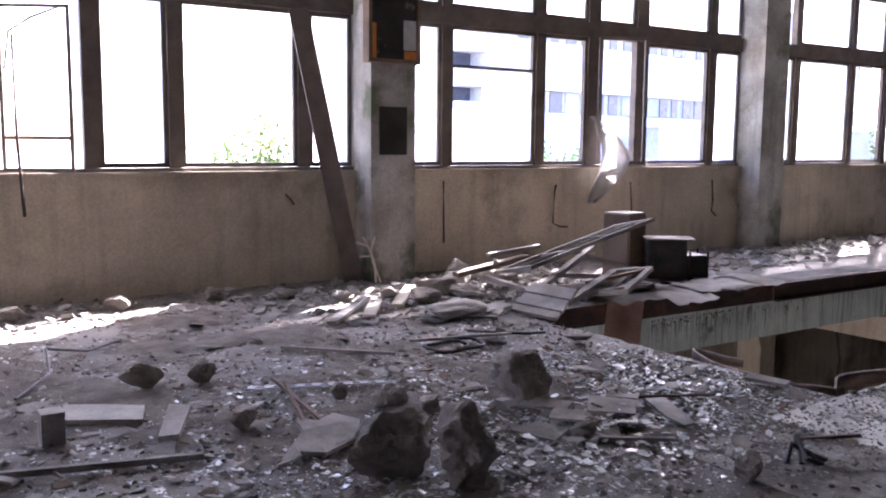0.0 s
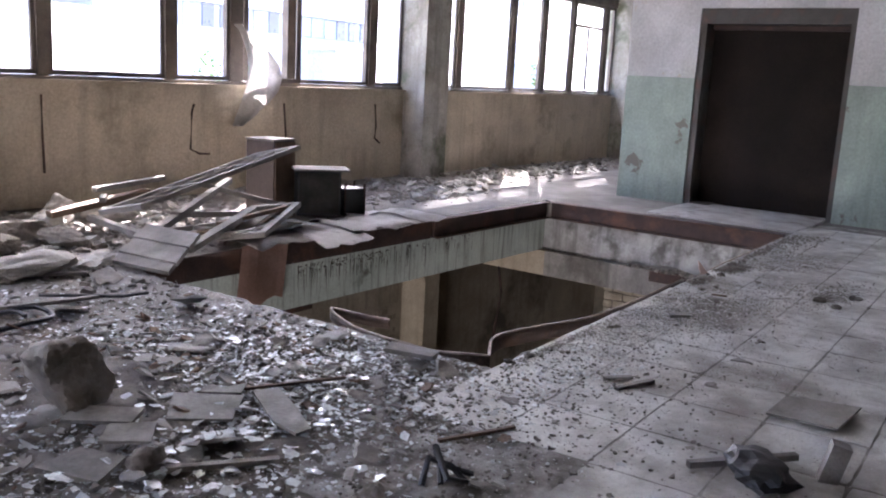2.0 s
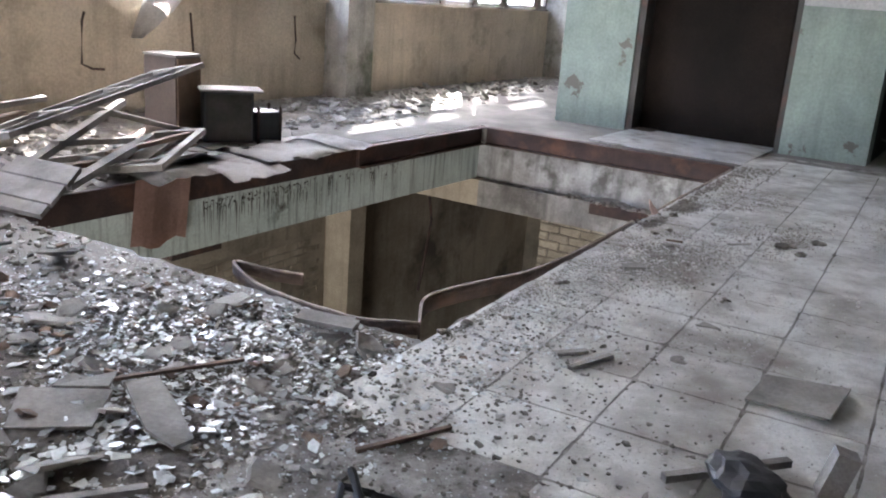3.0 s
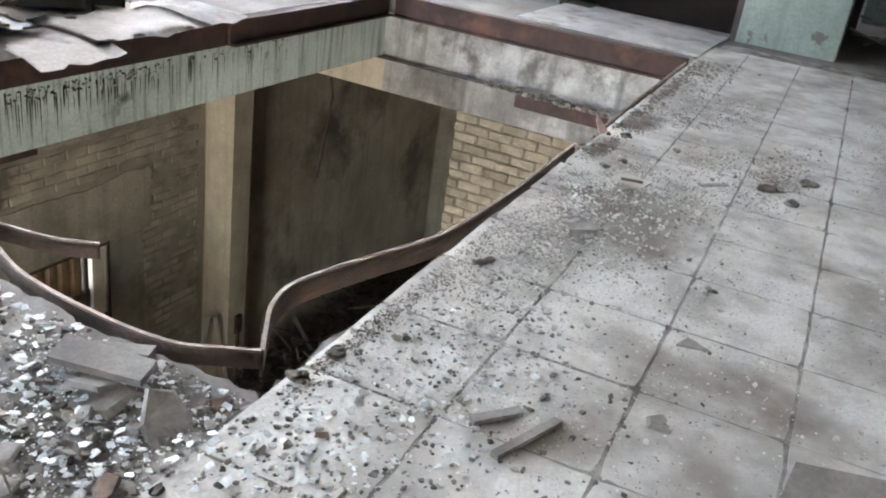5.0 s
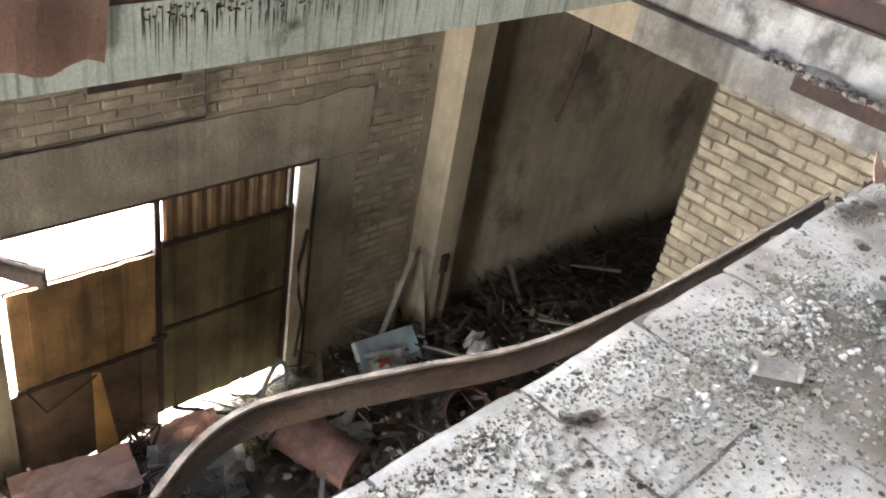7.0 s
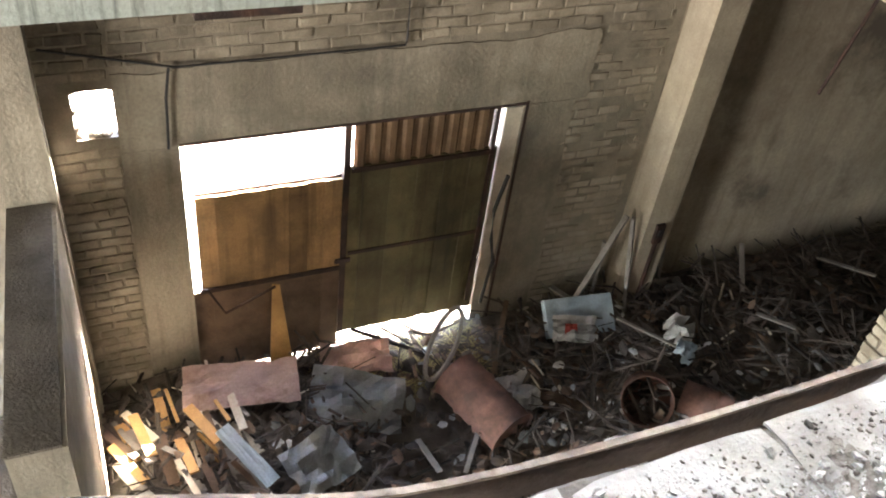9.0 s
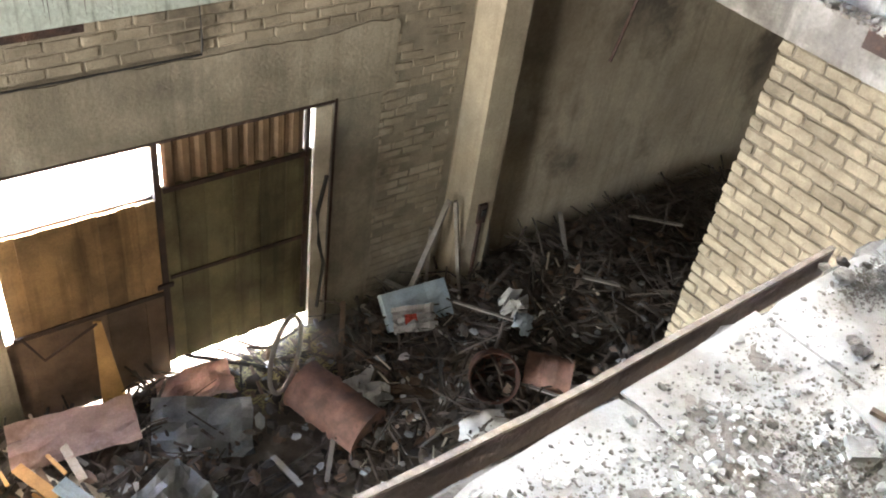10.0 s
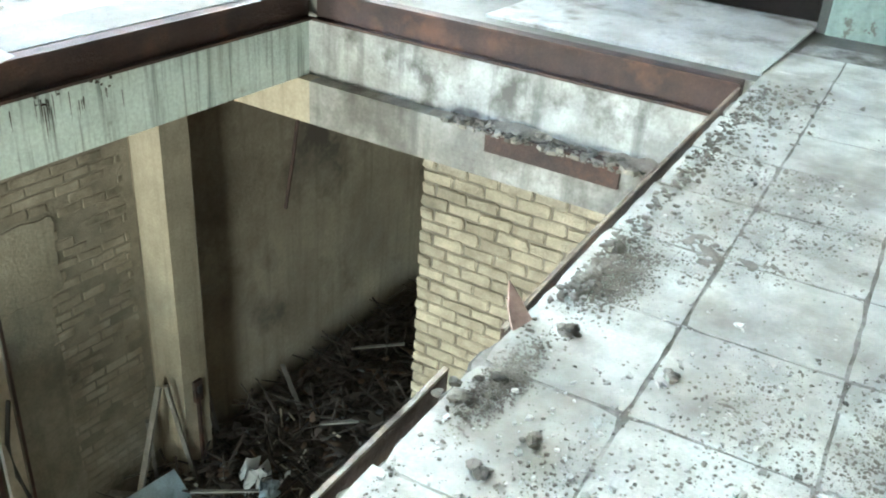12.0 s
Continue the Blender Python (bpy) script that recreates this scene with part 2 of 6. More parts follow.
# paler than the band: the highlight on its top edge, put into the colour
WORN_LIT_RIM = material("worn_lit_band_rim", (0.36, 0.295, 0.23), (0.19, 0.145, 0.115), 0.6, 9, 60, 0.4, metal=0.2)
LEAF = material("leaves", (0.16, 0.24, 0.05), (0.07, 0.12, 0.03), 0.7, 3, 30, 0.2, random_tint=0.35)
FAR_WALL = material("far_white_wall", (0.62, 0.62, 0.66), (0.50, 0.50, 0.54), 0.8, 0.3, 8, 0.1)
FAR_DARK = material("far_window_dark", (0.10, 0.11, 0.15), (0.07, 0.075, 0.10), 0.3, 1, 8, 0.0)
FAR_ROOF = material("far_shed", (0.34, 0.36, 0.44), (0.26, 0.27, 0.33), 0.7, 0.4, 8, 0.1)
YARD = material("pale_yard", (0.46, 0.43, 0.37), (0.32, 0.30, 0.25), 0.95, 0.3, 5, 0.3)
ORANGE_PATCH = material("orange_patch", (0.75, 0.25, 0.03), (0.55, 0.16, 0.02), 0.6, 5, 40, 0.1)
MOTTLED_DARK = material("mottled_dark_glass", (0.05, 0.045, 0.04), (0.025, 0.023, 0.02), 0.2, 5, 30, 0.05, stain=(0.35, 0.30, 0.24), stain_scale=3.0, stain_at=(0.6, 0.7))

# ---- building helpers ----
rng = random.Random(7)


def box(bm, x0, x1, y0, y1, z0, z1, m=None):
    """A block between two corners, turned by m."""
    vs = [bm.verts.new((x, y, z)) for x in (x0, x1) for y in (y0, y1) for z in (z0, z1)]
    for f in ((0, 1, 3, 2), (4, 6, 7, 5), (0, 4, 5, 1), (2, 3, 7, 6), (0, 2, 6, 4), (1, 5, 7, 3)):
        bm.faces.new([vs[i] for i in f])
    if m is not None:
        bmesh.ops.transform(bm, matrix=m, verts=vs)
    return vs


def mesh_of(name, bm, mat, smooth=False):
    bmesh.ops.recalc_face_normals(bm, faces=bm.faces)
    me = bpy.data.meshes.new(name)
    bm.to_mesh(me)
    bm.free()
    for mm in (mat if isinstance(mat, (list, tuple)) else [mat]):
        me.materials.append(mm)
    if smooth:
        me.polygons.foreach_set("use_smooth", [True] * len(me.polygons))
    return me


def part(name, bm, mat, parent=None, label="", smooth=False):
    """Links a bmesh as one mesh object, under a thing or a part."""
    ob = new(name, mesh_of(name, bm, mat, smooth))
    if parent is not None:
        ob.parent = parent
    return tagged(ob, label)


def thing(name, label, category, group="", at=None):
    ob = new(name)
    if at is not None:
        ob.matrix_world = at
    return tagged(ob, label, category, group)


def structure(name, bm, mat, label="", category=""):
    return tagged(part(name, bm, mat), label, category, "", "structure")


def slab(blocks):
    bm = bmesh.new()
    for b in blocks:
        box(bm, *b)
    return bm


def bar(bm, a, b, w, h, up=(0, 0, 1)):
    """A squared bar from a to b, w wide and h high."""
    a, b = Vector(a), Vector(b)
    d = (b - a)
    q = d.to_track_quat("X", "Z").to_matrix().to_4x4()
    return box(bm, 0, d.length, -w / 2, w / 2, -h / 2, h / 2, Matrix.Translation(a) @ q)


def tube(bm, pts, r, seg=6):
    """A round rod along points."""
    rings = []
    pts = [Vector(p) for p in pts]
    for i, p in enumerate(pts):
        d = (pts[min(i + 1, len(pts) - 1)] - pts[max(i - 1, 0)]).normalized()
        q = d.to_track_quat("Z", "X")
        rings.append([bm.verts.new(p + q @ Vector((r * math.cos(2 * math.pi * k / seg), r * math.sin(2 * math.pi * k / seg), 0))) for k in range(seg)])
    for a, b in zip(rings, rings[1:]):
        for k in range(seg):
            bm.faces.new((a[k], a[(k + 1) % seg], b[(k + 1) % seg], b[k]))
    bm.faces.new(rings[0])
    bm.faces.new(rings[-1])


def board(pts, thick):
    """A flat piece with the given outline (places in the world), thick downwards."""
    bm = bmesh.new()
    vs = [bm.verts.new(p) for p in pts]
    f = bm.faces.new(vs)
    f.normal_update()
    n = f.normal.copy() if f.normal.z >= 0 else -f.normal
    e = bmesh.ops.extrude_face_region(bm, geom=[f])
    bmesh.ops.translate(bm, vec=-n * thick, verts=[v for v in e["geom"] if isinstance(v, bmesh.types.BMVert)])
    return bm


def sheet(rows, thick):
    """A bent sheet through a grid of places."""
    bm = bmesh.new()
    g = [[bm.verts.new(p) for p in r] for r in rows]
    for a, b in zip(g, g[1:]):
        for k in range(len(a) - 1):
            bm.faces.new((a[k], a[k + 1], b[k + 1], b[k]))
    bmesh.ops.solidify(bm, geom=bm.faces[:], thickness=thick)
    return bm


def lump(r, seed, squash=(1, 1, 1), cuts=7, sub=3, rough=0.16):
    """An angular broken lump: a ball cut by random planes and roughened."""
    bm = bmesh.new()
    bmesh.ops.create_icosphere(bm, subdivisions=sub, radius=1)
    rr = random.Random(seed)
    planes = [(Vector((rr.gauss(0, 1), rr.gauss(0, 1), rr.gauss(0, 1))).normalized(), rr.uniform(0.55, 0.85)) for _ in range(cuts)]
    for v in bm.verts:
        for n, d in planes:
            k = v.co.dot(n)
            if k > d:
                v.co -= n * (k - d)
        w = noise.noise(v.co * 2.3 + Vector((seed, 0, 0))) + 0.5 * noise.noise(v.co * 6 + Vector((0, seed, 0)))
        v.co *= 1 + rough * w
    for v in bm.verts:
        v.co = Vector((v.co.x * squash[0] * r, v.co.y * squash[1] * r, v.co.z * squash[2] * r))
    low = min(v.co.z for v in bm.verts)
    for v in bm.verts:
        v.co.z -= low + 0.02 * r
    return bm


# ---- the upper storey ----
WALL_Y = 8.75
HX0, HX1, HY0, HY1 = 4.86, 10.7, 3.05, 6.15
LOW = -6.05


def jagged(p, q, step, amount, seed):
    """Points from p to q, pushed sideways as a broken edge is."""
    p, q = Vector(p), Vector(q)
    n = max(2, int((q - p).length / step))
    side = Vector((-(q - p).y, (q - p).x)).normalized()
    out = []
    for i in range(n):
        c = p.lerp(q, i / n)
        w = noise.noise(Vector((c.x * 1.7, c.y * 1.7, seed))) + 0.6 * noise.noise(Vector((c.x * 7, c.y * 7, seed + 9))) + 0.35 * noise.noise(Vector((c.x * 19, c.y * 19, seed)))
        out.append(c + side * w * amount * (1 if i else 0.3))
    return out


NEAR_EDGE = jagged((HX0, HY0), (HX1, HY0 + 0.2), 0.03, 0.035, 1)


def holed_floor():
    bm = bmesh.new()
    outer = [(-5, -6), (18, -6), (18, WALL_Y), (-5, WALL_Y)]
    inner = NEAR_EDGE + jagged((HX1, HY0 + 0.2), (HX1, HY1), 0.2, 0.005, 2)
    inner += jagged((HX1, HY1), (HX0, HY1), 0.2, 0.005, 3) + jagged((HX0, HY1), (HX0, HY0), 0.03, 0.06, 4)
    edges = []
    for loop in (outer, inner):
        vs = [bm.verts.new((p[0], p[1], 0)) for p in loop]
        edges += [bm.edges.new((vs[i], vs[(i + 1) % len(vs)])) for i in range(len(vs))]
    bmesh.ops.triangle_fill(bm, use_beauty=True, edges=edges)
    ext = bmesh.ops.extrude_face_region(bm, geom=list(bm.faces))
    low = [v for v in ext["geom"] if isinstance(v, bmesh.types.BMVert)]
    bmesh.ops.translate(bm, vec=(0, 0, -0.2), verts=low)
    for v in low:
        if HX0 - 0.3 < v.co.x < HX1 - 0.1 and HY0 - 0.3 < v.co.y < HY1 - 0.1:
            v.co.x += rng.uniform(-0.03, 0.03) - (0.08 if v.co.x < HX0 + 0.2 else 0)
            v.co.y += rng.uniform(-0.03, 0.03) - (0.08 if v.co.y < HY0 + 0.3 else 0)
    bmesh.ops.recalc_face_normals(bm, faces=bm.faces)
    for f in bm.faces:
        if abs(f.normal.z) < 0.85:
            f.material_index = 1
    return bm


floor = structure("floor", holed_floor(), [CONCRETE_FLOOR, BROKEN], "dusty grey concrete floor with a broken opening", "floor")
structure("ceiling", slab([(-5, 18, -6, WALL_Y, 4.25, 4.45)]), CEILING, "stained plaster ceiling", "ceiling")
structure("ceiling_beam", slab([(11.0, 11.6, -6, WALL_Y - 0.38, 3.85, 4.246), (4.6, 5.15, -6, WALL_Y - 0.38, 3.85, 4.246)]), CEILING, "plastered ceiling beam over the pillars", "beam")
structure("wall_west", slab([(-5.3, -5, -6, WALL_Y, -0.2, 4.45)]), LIMEWASH, "plain plastered wall", "wall")
structure("wall_south", slab([(-5.3, 18.3, -6.3, -6, -0.2, 4.45)]), LIMEWASH, "plain plastered wall", "wall")
structure("wall_east", slab([(18.05, 18.3, -6, WALL_Y + 0.4, -0.2, 4.45)]), LIMEWASH, "plain plastered wall", "wall")
structure("parapet", slab([(-5.3, 18.3, WALL_Y, WALL_Y + 0.25, -0.2, 1.17)]), PARAPET, "stained damp plaster parapet below the windows", "wall")
structure("window_head", slab([(-5.3, 18.3, WALL_Y, WALL_Y + 0.25, 4.05, 4.45)]), PILLAR, "plaster lintel above the windows", "wall")
for k, px in enumerate((-1.85, 4.6, 11.05, 17.5)):
    structure("pillar_%d" % (k + 1), slab([(px, px + 0.55, WALL_Y - 0.37, WALL_Y + 0.3, 0.0, 4.25)]), PILLAR, "square plastered concrete pillar with peeling paint", "pillar")

# wall with the lift doorway: limewash above a green dado
DX = 12.0
PIERS = ((4.95, 5.85), (2.3, 3.18))
structure("wall_door", slab([(DX, DX + 0.35, a, b, 1.55, 4.25) for a, b in PIERS] + [(DX, DX + 0.35, 3.18, 4.95, 2.38, 4.25)]), LIMEWASH, "limewashed wall with peeling patches", "wall")
structure("wall_dado", slab([(DX, DX + 0.35, a, b, 0, 1.548) for a, b in PIERS]), GREEN_PAINT, "pale green painted dado beside the doorway", "wall")
# the shaft's darkness is in the wall colour
structure("wall_shaft", slab([(14.2, 14.4, 2.3, 5.85, 0, 4.25), (DX + 0.354, 14.2, 5.65, 5.85, 0, 4.25), (DX + 0.354, 14.2, 2.3, 2.5, 0, 4.25)]), UNLIT_WALL, "shaft wall behind the doorway, coloured dark as unlit", "wall")
door = tagged(thing("door_1", "dark steel lift doorway standing half open", "door"), kind="structure")
bm = bmesh.new()
for y0, y1, z0, z1 in ((4.87, 4.946, 0, 2.376), (3.184, 3.24, 0, 2.376), (3.24, 4.87, 2.2, 2.376), (4.62, 4.868, 0.0, 0.03)):
    box(bm, DX + 0.02, DX + 0.3, y0, y1, z0, z1)
part("door_frame", bm, DOOR_FRAME, door, "grey painted steel frame")
part("door_leaf", slab([(DX + 0.24, DX + 0.28, 3.244, 4.5, 0.02, 2.14), (DX + 0.232, DX + 0.24, 3.3, 4.44, 0.1, 2.06)]), DOOR_STEEL, door, "brown sheet steel leaf, darkened for the recess")
part("door_leaf", slab([(DX + 0.285, DX + 0.315, 4.44, 4.868, 0.02, 2.14)]), DOOR_STEEL, door, "brown sheet steel leaf pushed back, darkened for the recess")
part("head_panel", slab([(DX + 0.225, DX + 0.3, 3.244, 4.868, 2.142, 2.198)]), RUST, door, "stained steel head over the leaves")
part("threshold", slab([(HX1 + 0.1, DX + 0.2, 3.25, 4.88, 0.003, 0.022)]), LINO, door, "pale dusty threshold plate")

# torn edge of the thicker plaster above the doorway
def torn_plaster(name, y0, y1, z_low, z_high, seed, mat, label, sag=0.2):
    n = 46
    low = []
    for i in range(n + 1):
        y = y0 + (y1 - y0) * i / n
        w = noise.noise(Vector((y * 1.3, seed, 0))) + 0.5 * noise.noise(Vector((y * 5, seed, 2))) + 0.3 * noise.noise(Vector((y * 14, seed, 4)))
        low.append((DX - 0.022, y, z_low + sag * w))
    bm = bmesh.new()
    f = bm.faces.new([bm.verts.new(p) for p in low + [(DX - 0.022, y1, z_high), (DX - 0.022, y0, z_high)]])
    e = bmesh.ops.extrude_face_region(bm, geom=[f])
    bmesh.ops.translate(bm, vec=(0.02, 0, 0), verts=[v for v in e["geom"] if isinstance(v, bmesh.types.BMVert)])
    return structure(name, bm, mat, label, "wall")


torn_plaster("plaster_head", 2.3, 5.85, 2.78, 3.84, 3, PEELING, "tan peeling plaster with a torn lower edge")

# ---- the lower storey ----
structure("ground_lower", slab([(-5, 18, -6, WALL_Y + 0.2, LOW - 0.2, LOW)]), EARTH, "dirt floor of the lower storey", "floor")
GX0, GX1, GTOP = 6.43, 9.65, -3.1
structure("wall_gate", slab([(-5, 5.66, WALL_Y, WALL_Y + 0.14, LOW, -0.2), (5.66, 6.03, WALL_Y, WALL_Y + 0.14, LOW, -2.94), (5.66, 6.03, WALL_Y, WALL_Y + 0.14, -2.5, -0.2), (6.03, GX0, WALL_Y, WALL_Y + 0.14, LOW, -0.2), (GX1, 11.2, WALL_Y, WALL_Y + 0.14, LOW, -0.2), (GX0, GX1, WALL_Y, WALL_Y + 0.1, GTOP, -0.2)]), MORTAR, "old brick and plaster wall round the gate", "wall")
structure("wall_stained", slab([(11.2, 18, WALL_Y, WALL_Y + 0.25, LOW, -0.2)]), STAINED, "brown stained plaster wall", "wall")
structure("gate_jamb_1", slab([(5.97, GX0 - 0.002, WALL_Y - 0.014, WALL_Y + 0.1, LOW, -3.1)]), LOWER_PLASTER, "smooth grey concrete surround of the gate", "wall")


def wall_plaster(name, x0, x1, z0, z1, ragged, seed, label, mat=LOWER_PLASTER, out=0.013):
    """A coat of plaster on the gate wall; ragged says which of its sides (w, e, t, b) are torn."""
    pts = []
    def side(p, q, on, k):
        n = max(3, int(math.dist(p, q) / 0.035)) if on else 1
        d = (q[1] - p[1], p[0] - q[0])
        ln = math.hypot(*d)
        for i in range(n):
            t = i / n
            x, z = p[0] + (q[0] - p[0]) * t, p[1] + (q[1] - p[1]) * t
            w = 0.0 if not on or i == 0 else 0.045 * noise.noise(Vector((x * 2.1, z * 2.1, seed + k))) + 0.03 * noise.noise(Vector((x * 7, z * 7, seed + k)))
            pts.append((x + d[0] / ln * w, WALL_Y - out, z + d[1] / ln * w))
    side((x0, z0), (x1, z0), "b" in ragged, 0)
    side((x1, z0), (x1, z1), "e" in ragged, 1)
    side((x1, z1), (x0, z1), "t" in ragged, 2)
    side((x0, z1), (x0, z0), "w" in ragged, 3)
    bm = bmesh.new()
    f = bm.faces.new([bm.verts.new(p) for p in pts])
    e = bmesh.ops.extrude_face_region(bm, geom=[f])
    bmesh.ops.translate(bm, vec=(0, out - 0.001, 0), verts=[v for v in e["geom"] if isinstance(v, bmesh.types.BMVert)])
    return structure(name, bm, mat, label, "wall")


wall_plaster("gate_jamb_2", GX1 + 0.002, 10.2, LOW, -3.1, "e", 1.5, "smooth grey plaster beside the gate")
wall_plaster("gate_lintel", 5.97, 10.3, -3.098, -2.37, "et", 4.5, "smooth grey plaster lintel over the gate")
structure("gate_reveal", slab([(GX1 + 0.002, GX1 + 0.03, WALL_Y - 0.02, WALL_Y + 0.1, LOW, -3.06), (GX0, GX1, WALL_Y - 0.02, WALL_Y + 0.06, -3.098, -3.07)]), RUST, "rusty steel edge of the gate opening", "trim")
wall_plaster("upper_band", 5.5, 11.12, -1.86, -1.0, "b", 7.5, "grey plaster band above the bricks")
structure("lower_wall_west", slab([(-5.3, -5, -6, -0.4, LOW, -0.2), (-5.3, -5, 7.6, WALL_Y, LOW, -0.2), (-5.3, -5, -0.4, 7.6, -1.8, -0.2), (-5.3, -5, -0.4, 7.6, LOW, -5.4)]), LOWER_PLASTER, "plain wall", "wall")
structure("lower_wall_south", slab([(-5, 18, -6.3, -6, LOW, -0.2)]), LOWER_PLASTER, "plain wall", "wall")
structure("lower_wall_east", slab([(17.5, 17.8, -6, WALL_Y, LOW, -0.2)]), LOWER_PLASTER, "plain wall", "wall")
BRX, BRY = 11.3, 5.56
brick_wall = structure("wall_brick", slab([(BRX, BRX + 0.33, -6, BRY - 0.01, LOW, -0.902)]), MORTAR_DARK, "cream brick wall with rough mortar joints", "wall")
structure("beam_green", slab([(-5, HX1, HY1, HY1 + 0.35, -0.6, -0.2)]), GREEN_BEAM, "green painted concrete beam with black runs", "beam")
structure("beam_white", slab([(HX1, HX1 + 0.5, -6, WALL_Y, -0.6, -0.2)]), WHITE_BEAM, "sooty white concrete beam", "beam")
structure("beam_ledge", slab([(HX1 - 0.12, HX1 + 0.6, -6, HY1 - 0.1, -0.9, -0.602)]), SOOTY_LEDGE, "sooty white ledge beam", "beam")
structure("beam_cream", slab([(HX1 - 0.12, HX1 + 0.6, HY1 - 0.1, WALL_Y, -0.9, -0.602)]), CREAM_BEAM, "cream coloured cross beam", "beam")
structure("column_1", slab([(5.08, 5.45, WALL_Y - 0.42, WALL_Y - 0.002, LOW, -0.9)]), LOWER_PLASTER, "grey concrete column on the lower wall", "column")
structure("partition", board([(5.0, 6.0, -3.2), (5.34, 6.0, -3.2), (5.43, WALL_Y - 0.424, -3.2), (5.09, WALL_Y - 0.424, -3.2)], -3.2 - LOW), LOWER_PLASTER, "low masonry partition running out from the column", "wall")
structure("partition_cap", board([(4.995, 6.0, -3.178), (5.31, 6.0, -3.178), (5.40, WALL_Y - 0.426, -3.178), (5.085, WALL_Y - 0.426, -3.178)], 0.02), EARTH, "dark dirt lying on the low partition", "wall")
bm = slab([(11.22, 11.56, WALL_Y - 0.42, WALL_Y - 0.002, LOW, -0.902)])
hv = [bm.verts.new((x, y, z)) for y in (WALL_Y - 0.42, WALL_Y - 0.002) for x, z in ((11.218, -1.5), (11.218, -0.903), (10.95, -0.903))]
for f in ((0, 1, 2), (3, 5, 4), (0, 2, 5, 3), (1, 4, 5, 2), (0, 3, 4, 1)):
    bm.faces.new([hv[k] for k in f])
structure("column_2", bm, CREAM_BEAM, "pale concrete column on the lower wall", "column")
structure("ground", slab([(-400, 400, WALL_Y + 0.2, 700, LOW - 0.4, LOW - 0.02)]), YARD, "pale bare ground outside", "ground")

# ---- windows ----
def window(name, label, x0, x1, mullions, panes, rails=()):
    """One bay of timber lights: mullions as (from, to), panes as (x from, x to, z from, z to, material)."""
    w = tagged(thing(name, label, "window"), kind="structure")
    y0, y1 = WALL_Y + 0.03, WALL_Y + 0.13
    bm = slab([(x0, x1, y0 - 0.01, y1 + 0.01, 1.172, 1.235), (x0, x1, y0 - 0.01, y1 + 0.01, 2.87, 3.06), (x0, x1, y0 - 0.01, y1 + 0.01, 3.96, 4.048)])
    part("window_frame", bm, WINDOW_WOOD, w, "dark weathered timber frame")
    for a, b in mullions:
        for z0, z1 in ((1.237, 2.868), (3.062, 3.958)):
            part("mullion", slab([(a, b, y0, y1, z0, z1)]), WINDOW_WOOD, w)
    for a, b, z0, z1, mat in panes:
        s = 0.045
        bm = slab([(a + 0.004, a + s, y0 + 0.02, y1 - 0.02, z0, z1), (b - s, b - 0.004, y0 + 0.02, y1 - 0.02, z0, z1), (a + s, b - s, y0 + 0.02, y1 - 0.02, z0, z0 + s), (a + s, b - s, y0 + 0.02, y1 - 0.02, z1 - s, z1)])
        sash = part("sash", bm, WINDOW_WOOD, w)
        if mat is not None:
            pane = part("pane", slab([(a + s, b - s, y0 + 0.045, y0 + 0.05, z0 + s, z1 - s)]), mat, sash, "clouded glass pane")
    for a, b, z0, z1 in rails:
        part("glazing_bar", slab([(a, b, y0 + 0.02, y1 - 0.02, z0, z1)]), WINDOW_WOOD, w)
    part("window_sill", slab([(x0, x1, WALL_Y - 0.05, WALL_Y + 0.02, 1.172, 1.2)]), PARAPET, w, "crumbling plaster sill")
    return w


G, Y = GLASS_DIRTY, YELLOW_STAIN
LZ, UZ = (1.24, 2.865), (3.065, 3.955)
window("window_1", "timber window bay with clouded panes and one open light", -1.3, 4.598,
       ((-0.35, -0.2), (0.75, 0.9), (1.80, 1.94), (2.59, 2.71), (3.95, 4.08)),
       ((-1.3, -0.35, *LZ, G), (-0.2, 0.75, *LZ, G), (1.94, 2.59, *LZ, G), (2.71, 3.95, *LZ, None), (4.08, 4.59, *LZ, G),
        (-0.2, 0.75, *UZ, G), (0.9, 1.8, *UZ, G), (1.94, 2.59, *UZ, G), (2.71, 3.95, *UZ, G), (4.08, 4.59, *UZ, G)))
window("window_2", "timber window bay with clouded and missing panes", 5.152, 11.048,
       ((5.76, 5.88), (7.16, 7.28), (8.02, 8.2), (8.88, 9.08), (10.35, 10.48)),
       ((5.16, 5.76, *LZ, G), (5.88, 7.16, *LZ, None), (7.28, 8.02, *LZ, None), (9.08, 10.35, *LZ, None), (10.48, 11.04, *LZ, G),
        (5.16, 5.76, *UZ, G), (5.88, 7.16, *UZ, G), (7.28, 8.02, *UZ, G), (8.2, 8.88, *UZ, G), (9.08, 10.35, *UZ, G), (10.48, 11.04, *UZ, G)),
       ((5.925, 7.115, 2.38, 2.415),))
window("window_3", "timber window bay with a boarded transom light", 11.602, 17.498,
       ((12.32, 12.45), (13.8, 13.92), (14.8, 14.92), (15.8, 15.92), (17.06, 17.2)),
       ((11.61, 12.32, *LZ, G), (12.45, 13.8, *LZ, G), (13.92, 14.8, *LZ, None), (14.92, 15.8, *LZ, G), (15.92, 17.06, *LZ, G), (17.2, 17.49, *LZ, None),
        (12.45, 13.8, *UZ, G), (13.92, 14.8, *UZ, G), (15.92, 17.06, *UZ, G), (17.2, 17.49, *UZ, G)),
       ((15.97, 17.01, 2.42, 2.46), (16.45, 16.49, 1.29, 2.41)))
# white film and yellow grime on single panes
film = tagged(part("window_film", slab([(6.36, 7.11, WALL_Y + 0.06, WALL_Y + 0.066, 1.29, 2.37)]), GLASS_DIRTY), "white clouded pane filling part of the window", "pane")
